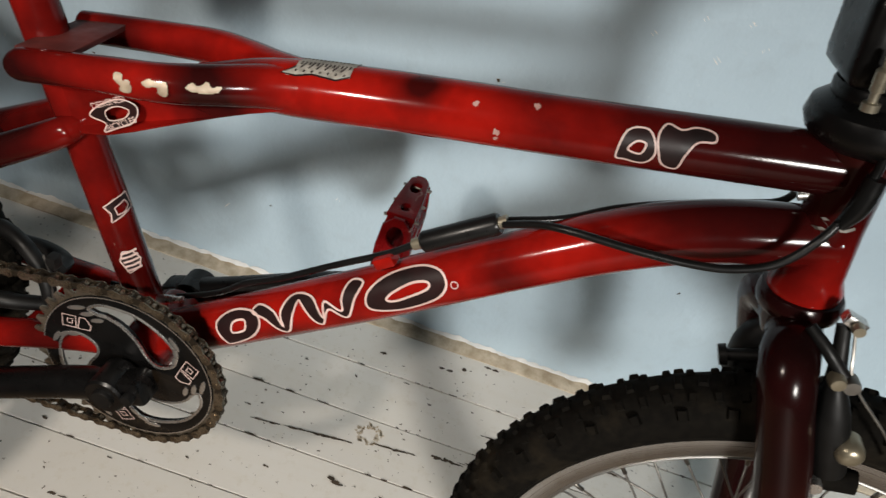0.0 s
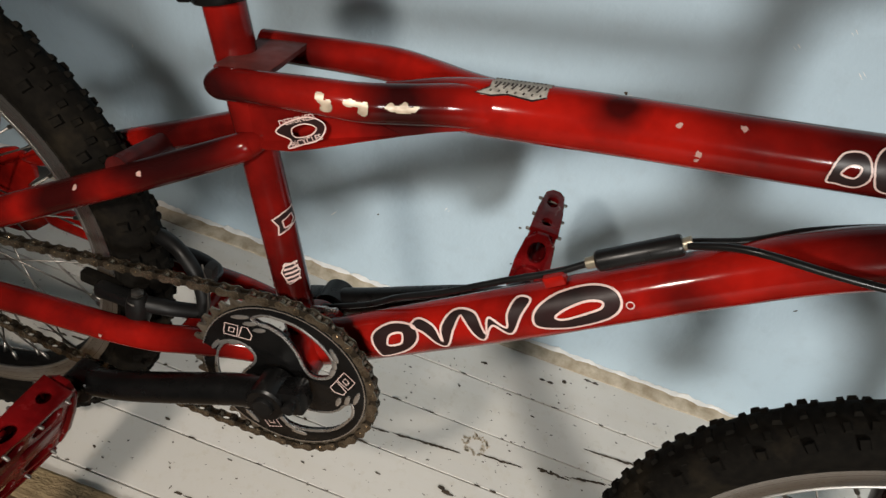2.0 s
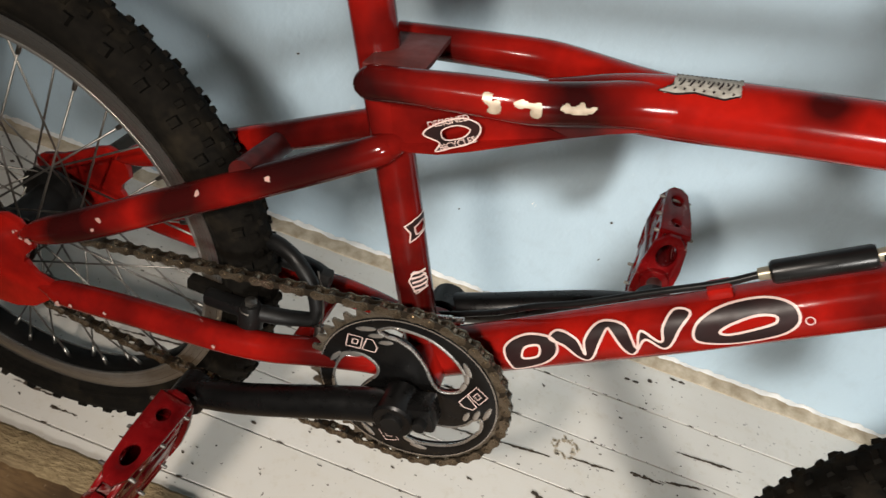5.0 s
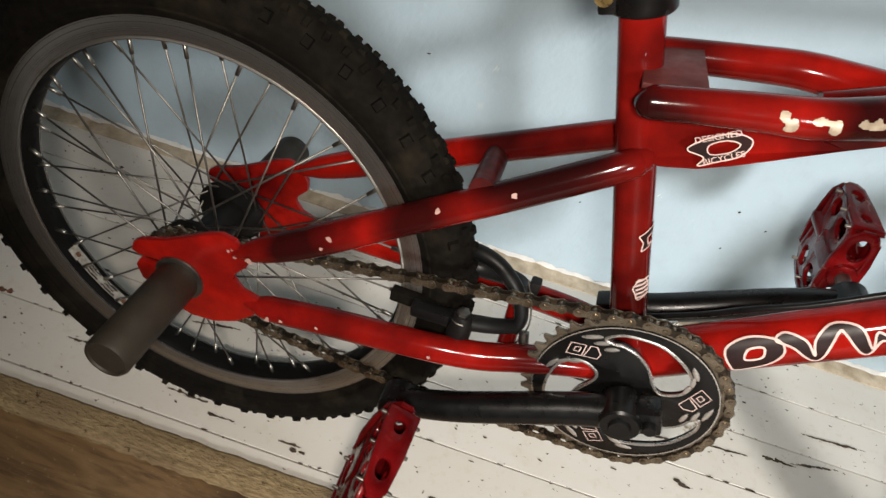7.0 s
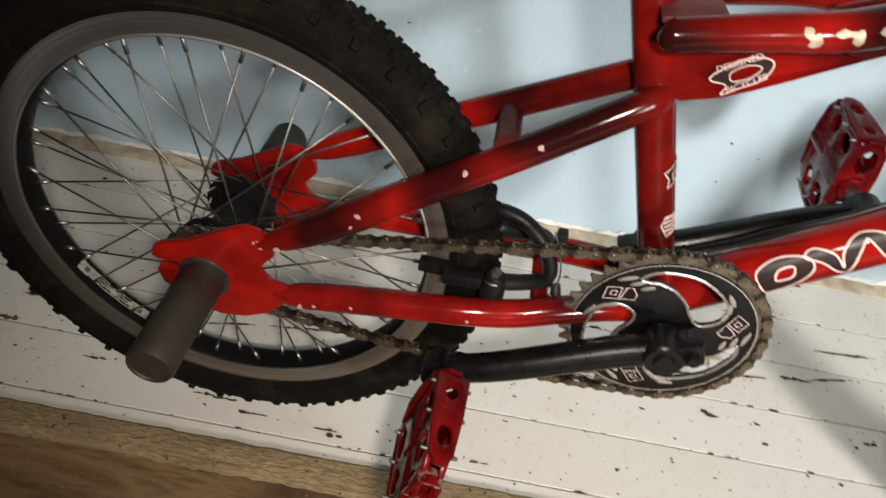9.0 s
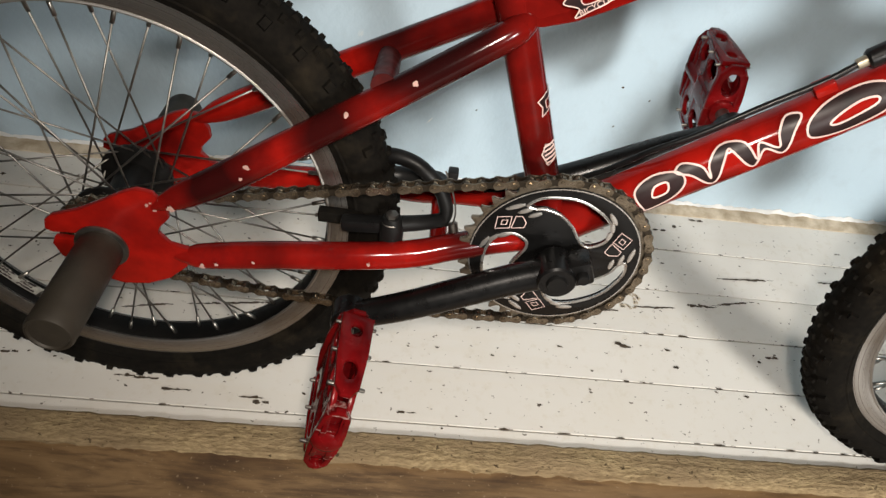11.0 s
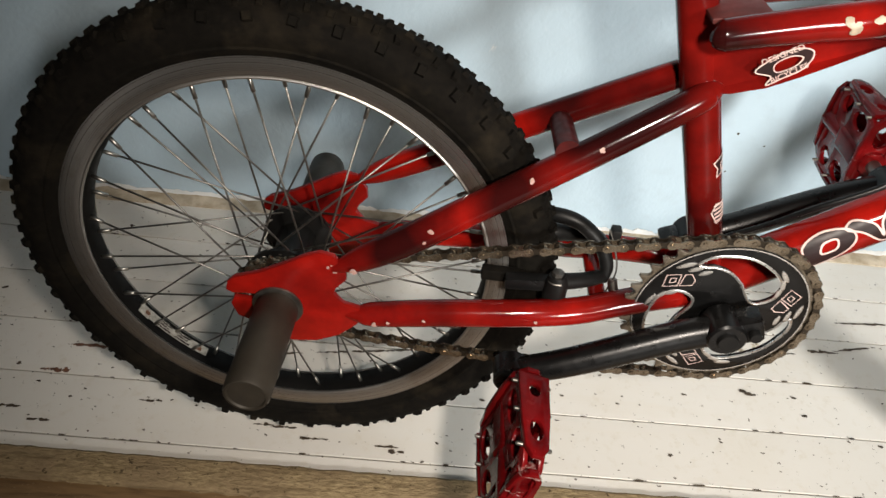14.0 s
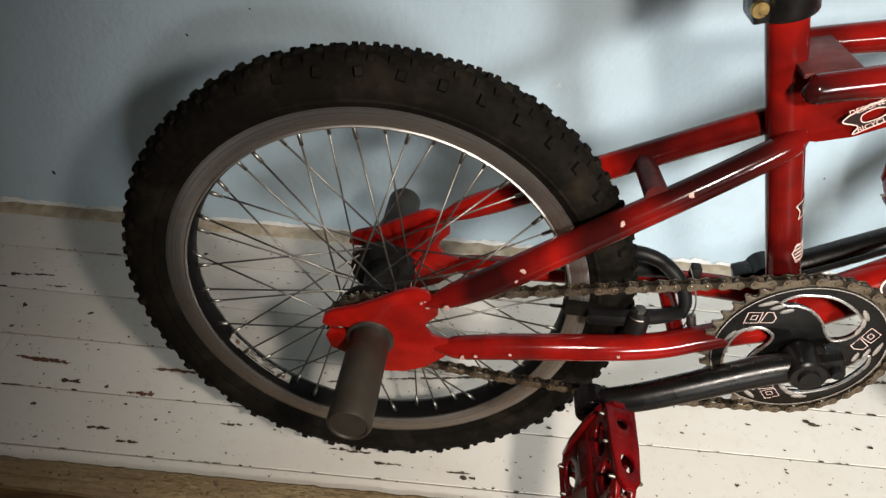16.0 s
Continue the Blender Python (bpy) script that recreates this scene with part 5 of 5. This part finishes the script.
ZIG = [(0.046, 0.013), (0.058, 0.004), (0.066, -0.012), (0.074, 0.004), (0.084, 0.015), (0.094, 0.010), (0.101, -0.011), (0.110, 0.003), (0.122, -0.008), (0.130, 0.006), (0.139, 0.018)]
BLOCKS = [
    [[(0.006, -0.010), (0.006, 0.008), (0.024, 0.016), (0.044, 0.010), (0.046, -0.002), (0.032, -0.013), (0.010, -0.017)], [(0.018, -0.004), (0.022, 0.005), (0.033, 0.005), (0.030, -0.004)]],
    [band(ZIG, 0.0062)],
    [[(0.143, -0.004), (0.148, 0.008), (0.166, 0.018), (0.190, 0.020), (0.206, 0.012), (0.208, -0.001), (0.196, -0.011), (0.170, -0.015), (0.150, -0.011)], [(0.160, -0.002), (0.168, 0.003), (0.184, 0.007), (0.195, 0.005), (0.194, 0.000), (0.182, -0.003), (0.166, -0.005)]],
]
for loops in BLOCKS:
    sm = [rounded([(0.0115 + u, 0.0060 + v * 0.88) for u, v in l], 6) for l in loops]
    bm = fill(bmesh.new(), dt_skin(0.0004), sm, 0.0014)
    bmesh.ops.recalc_face_normals(bm, faces=bm.faces)
    dk = part("decal_block", bm, DECALBLACK, bike, "dark outlined decal shape on the down tube")
    bm = bmesh.new()
    for l in sm:
        ribbon(bm, dt_skin(0.0007), l, 0.0017)
    part("decal_outline", bm, PINK, dk, "pale pink decal outline")
bm = bmesh.new()
ribbon(bm, dt_skin(0.0006), ring2(0.2255, 0.0045, 0.0026, 16), 0.0007)
part("decal_dot", bm, PINK, bike)

tt = wrap((0.66, 0, 0.3550), (0.76, 0, 0.3785), 0.0184, 0.0006)
tt2 = wrap((0.66, 0, 0.3550), (0.76, 0, 0.3785), 0.0184, 0.0009)
for loops in ([[(0.012, -0.010), (0.018, 0.008), (0.036, 0.010), (0.044, -0.004), (0.036, -0.013), (0.020, -0.012)], [(0.021, -0.004), (0.027, 0.002), (0.035, 0.001), (0.032, -0.006)]],
              [[(0.044, 0.008), (0.050, 0.016), (0.062, 0.013), (0.074, 0.016), (0.088, 0.014), (0.090, 0.008), (0.076, 0.006), (0.068, -0.004), (0.064, -0.014), (0.052, -0.012), (0.046, -0.002)]]):
    sm = [rounded([(0.017 + (u - 0.012) * 0.67, v * 0.85 + 0.0035) for u, v in l], 5) for l in loops]
    bm = fill(bmesh.new(), tt, sm, 0.0012)
    bmesh.ops.recalc_face_normals(bm, faces=bm.faces)
    dk = part("decal_block", bm, DECALBLACK, bike, "small dark outlined decal on the top tube")
    bm = bmesh.new()
    for l in sm:
        ribbon(bm, tt2, l, 0.0011)
    part("decal_outline", bm, PINK, dk, "pale pink decal outline")

# striped label on top of the top tube
tl = wrap((0.474, 0, 0.3115), (0.56, 0, 0.3325), 0.0189, 0.0006)
tl2 = wrap((0.474, 0, 0.3115), (0.56, 0, 0.3325), 0.0189, 0.0009)
lab = [(0.000, 0.016), (0.008, 0.021), (0.010, 0.036), (0.046, 0.036), (0.044, 0.018), (0.036, 0.015), (0.020, 0.017), (0.010, 0.015)]
bm = fill(bmesh.new(), tl, [lab], 0.0012)
bmesh.ops.recalc_face_normals(bm, faces=bm.faces)
dk = part("label", bm, LABEL, bike, "small black and white striped label")
bm = ribbon(bmesh.new(), tl2, lab, 0.0012)
for k in range(13):
    u = 0.009 + k * 0.0026
    ribbon(bm, tl2, [(u, 0.018 + 0.003 * (k % 2)), (u + 0.0025, 0.026), (u + 0.001, 0.034)], 0.0012, closed=False)
tagged(part("label_bars", bm, DECALBLACK, dk), kind="stuff")

# shield decal on the gusset
fg, fg2 = flat_map(-0.0233, 0.0003), flat_map(-0.0233, 0.0006)
sh = rounded([(0.3675 + (u - 0.374) * 0.96, 0.2597 + (v - 0.252) * 0.9) for u, v in ((0.353, 0.2535), (0.364, 0.2600), (0.381, 0.2630), (0.392, 0.2580), (0.392, 0.2510), (0.384, 0.2440), (0.371, 0.2415), (0.359, 0.2395), (0.363, 0.2460))], 5)


def tilt(loop, deg=27.0, cx=0.3675, cz=0.2597):
    c, s_ = math.cos(radians(deg)), math.sin(radians(deg))
    return [(cx + (u - cx) * c - (v - cz) * s_, cz + (u - cx) * s_ + (v - cz) * c) for u, v in loop]


hole = rounded([(0.361, 0.2560), (0.3605, 0.2625), (0.371, 0.2650), (0.379, 0.2615), (0.373, 0.2565)], 3)
sh, hole = tilt(sh), tilt(hole)
bm = fill(bmesh.new(), fg, [sh, hole], 0.001)
bmesh.ops.recalc_face_normals(bm, faces=bm.faces)
dk = part("shield_decal", bm, DECALBLACK, bike, "small black shield decal edged in pink, lettered round it")
bm = bmesh.new()
ribbon(bm, fg2, sh, 0.0009)
ribbon(bm, fg2, hole, 0.0008)
part("decal_outline", bm, PINK, dk)


def lettering(words, size, m, material, parent):
    cu = bpy.data.curves.new("lettering", "FONT")
    cu.body, cu.size, cu.align_x, cu.align_y = words, size, "CENTER", "CENTER"
    ob = bpy.data.objects.new("lettering", cu)
    me = bpy.data.meshes.new_from_object(ob)
    bpy.data.objects.remove(ob)
    bpy.data.curves.remove(cu)
    me.transform(m)
    me.materials.clear()
    return part("lettering", me, material, parent, smooth=False)


for words, x, z, a in (("DESIGNED", 0.3660, 0.2682, 33), ("BICYCLES", 0.3690, 0.2528, 37)):
    x, z = tilt([(x, z)])[0]
    m = Matrix.Translation((x, -0.0243, z)) @ Matrix.Rotation(radians(-a), 4, "Y") @ Matrix.Rotation(math.pi / 2, 4, "X")
    lettering(words, 0.0060, m, PINK, dk)

# worn head badge
hb2 = wrap(on_head(0.02), on_head(0.10), 0.0186, 0.0009)
bm = bmesh.new()
for o in (0.0, 0.0065):
    ribbon(bm, hb2, [(0.026 + o, -0.016), (0.027 + o, -0.004), (0.0335 + o, -0.012), (0.036 + o, 0.002), (0.038 + o, 0.006)], 0.0022, closed=False)
part("head_badge", bm, STEEL, bike, "worn silver head tube badge")

# seat tube decals, wrapped round towards the front
st = wrap(BB, SEAT_TOP, 0.0147, 0.0004)
st2 = wrap(BB, SEAT_TOP, 0.0147, 0.0008)


def fine(loop, per=6):
    """The same closed outline with more points on its straight sides."""
    return [tuple(p + (q - p) * k / per) for p, q in zip(map(np.array, loop), map(np.array, loop[1:] + loop[:1])) for k in range(per)]


flag = fine([(0.1355, 0.0055), (0.1395, 0.0140), (0.1415, 0.0250), (0.1285, 0.0270), (0.1255, 0.0180), (0.1215, 0.0075), (0.1290, 0.0090)])
eye = fine([(0.1330, 0.0125), (0.1360, 0.0215), (0.1310, 0.0235), (0.1270, 0.0190), (0.1265, 0.0130)])
seal = fine([(0.085 + u * 0.85, 0.011 + v * 0.68) for u, v in ((-0.012, -0.006), (-0.008, 0.006), (0.0, 0.010), (0.010, 0.004), (0.012, -0.006), (0.002, -0.012))])
for outlines in ((flag, eye), (seal,)):
    bm = fill(bmesh.new(), st, list(outlines), 0.0012)
    bmesh.ops.recalc_face_normals(bm, faces=bm.faces)
    dk = part("seat_tube_decal", bm, DECALBLACK, bike, "small outlined decal wrapped round the seat tube")
    bm = bmesh.new()
    for loop in outlines:
        ribbon(bm, st2, loop, 0.0010)
    if len(outlines) == 1:
        for k in range(5):
            ribbon(bm, st2, [(0.077 + k * 0.004, 0.005), (0.0775 + k * 0.004, 0.011), (0.078 + k * 0.004, 0.017)], 0.0018, closed=False)
    part("decal_outline", bm, PINK, dk)

# paint chips
rng = random.Random(21)


def chip(f, u, v, r, material, stretch=1.0, label=""):
    loop = [(u + p, v + q) for p, q in blotch(rng, r * 0.85, 10, stretch, rng.uniform(0, 3))]
    bm = bmesh.new()
    c = bm.verts.new(f(u, v))
    vs = [bm.verts.new(f(*p)) for p in loop]
    for a, b in zip(vs, vs[1:] + vs[:1]):
        bm.faces.new((c, a, b))
    return part("paint_chip", bm, material, bike, label, smooth=False)


tta = wrap((0.56, 0, 0.3325), (0.66, 0, 0.3550), 0.0187, 0.0004)
for u, v, r in ((0.035, 0.013, 0.0024), (0.070, 0.017, 0.0026), (0.049, -0.002, 0.0028), (0.0485, -0.0065, 0.0018)):
    chip(tta, u, v, r, PRIMER)
ssw = wrap((0.2115, -0.0388, 0.1515), (0.3140, -0.0185, 0.2190), 0.0120, 0.0006)
ssv = wrap((0.115, -0.0565, 0.0888), (0.2115, -0.0388, 0.1515), 0.0128, 0.0007)
csw = wrap((0.085, -0.060, 0.0030), (0.23, -0.052, 0.0185), 0.0138, 0.0005)
for f, u, v, r in ((ssw, 0.054, 0.004, 0.0026), (ssv, 0.026, 0.005, 0.0028), (ssv, 0.017, -0.001, 0.002), (ssv, 0.114, 0.007, 0.0026), (csw, 0.010, 0.001, 0.003), (csw, 0.022, 0.003, 0.0022), (csw, 0.053, 0.005, 0.0016), (csw, 0.150, 0.004, 0.002)):
    chip(f, u, v, r, PRIMER)
fd = flat_map(-0.0638, 0.0004)
for x, z, r in ((0.0535, 0.0575, 0.0018), (0.0595, 0.0535, 0.0024), (0.0660, 0.0565, 0.0022), (0.0640, 0.0640, 0.0020), (0.070, 0.0690, 0.0017), (0.0565, 0.0600, 0.0012)):
    chip(fd, x, z, r, PRIMER)
chip(flat_map(-0.0735, 0.0), 0.0765, 0.0645, 0.0034, PRIMER, 1.4)
ra = wrap((0.373, -0.0350, 0.2928), (0.408, -0.0318, 0.3000), 0.0126, 0.0012)
rb = wrap((0.407, -0.0318, 0.3000), (0.442, -0.0180, 0.3065), 0.0130, 0.0016)
for f, loop in ((ra, [(0.009, 0.010), (0.014, 0.010), (0.014, 0.005), (0.018, 0.005), (0.019, -0.002), (0.017, -0.005), (0.012, -0.004), (0.012, 0.001), (0.009, 0.004)]),
                (ra, [(0.026, 0.004), (0.030, 0.008), (0.036, 0.006), (0.041, 0.007), (0.042, 0.000), (0.040, -0.004), (0.036, -0.003), (0.035, 0.002), (0.030, 0.002)]),
                (rb, [(0.014, 0.004), (0.018, 0.007), (0.022, 0.005), (0.026, 0.008), (0.029, 0.005), (0.034, 0.005), (0.033, 0.001), (0.025, -0.001), (0.017, 0.000)])):
    loop = [(u + rng.uniform(-0.0006, 0.0006), 0.0012 + v * 0.72 + rng.uniform(-0.0006, 0.0006)) for u, v in loop]
    bm = fill(bmesh.new(), f, [rounded(loop, 4)], 0.0007)
    bmesh.ops.recalc_face_normals(bm, faces=bm.faces)
    part("worn_spot", bm, BARE, bike, "cream bare spot worn through the paint")
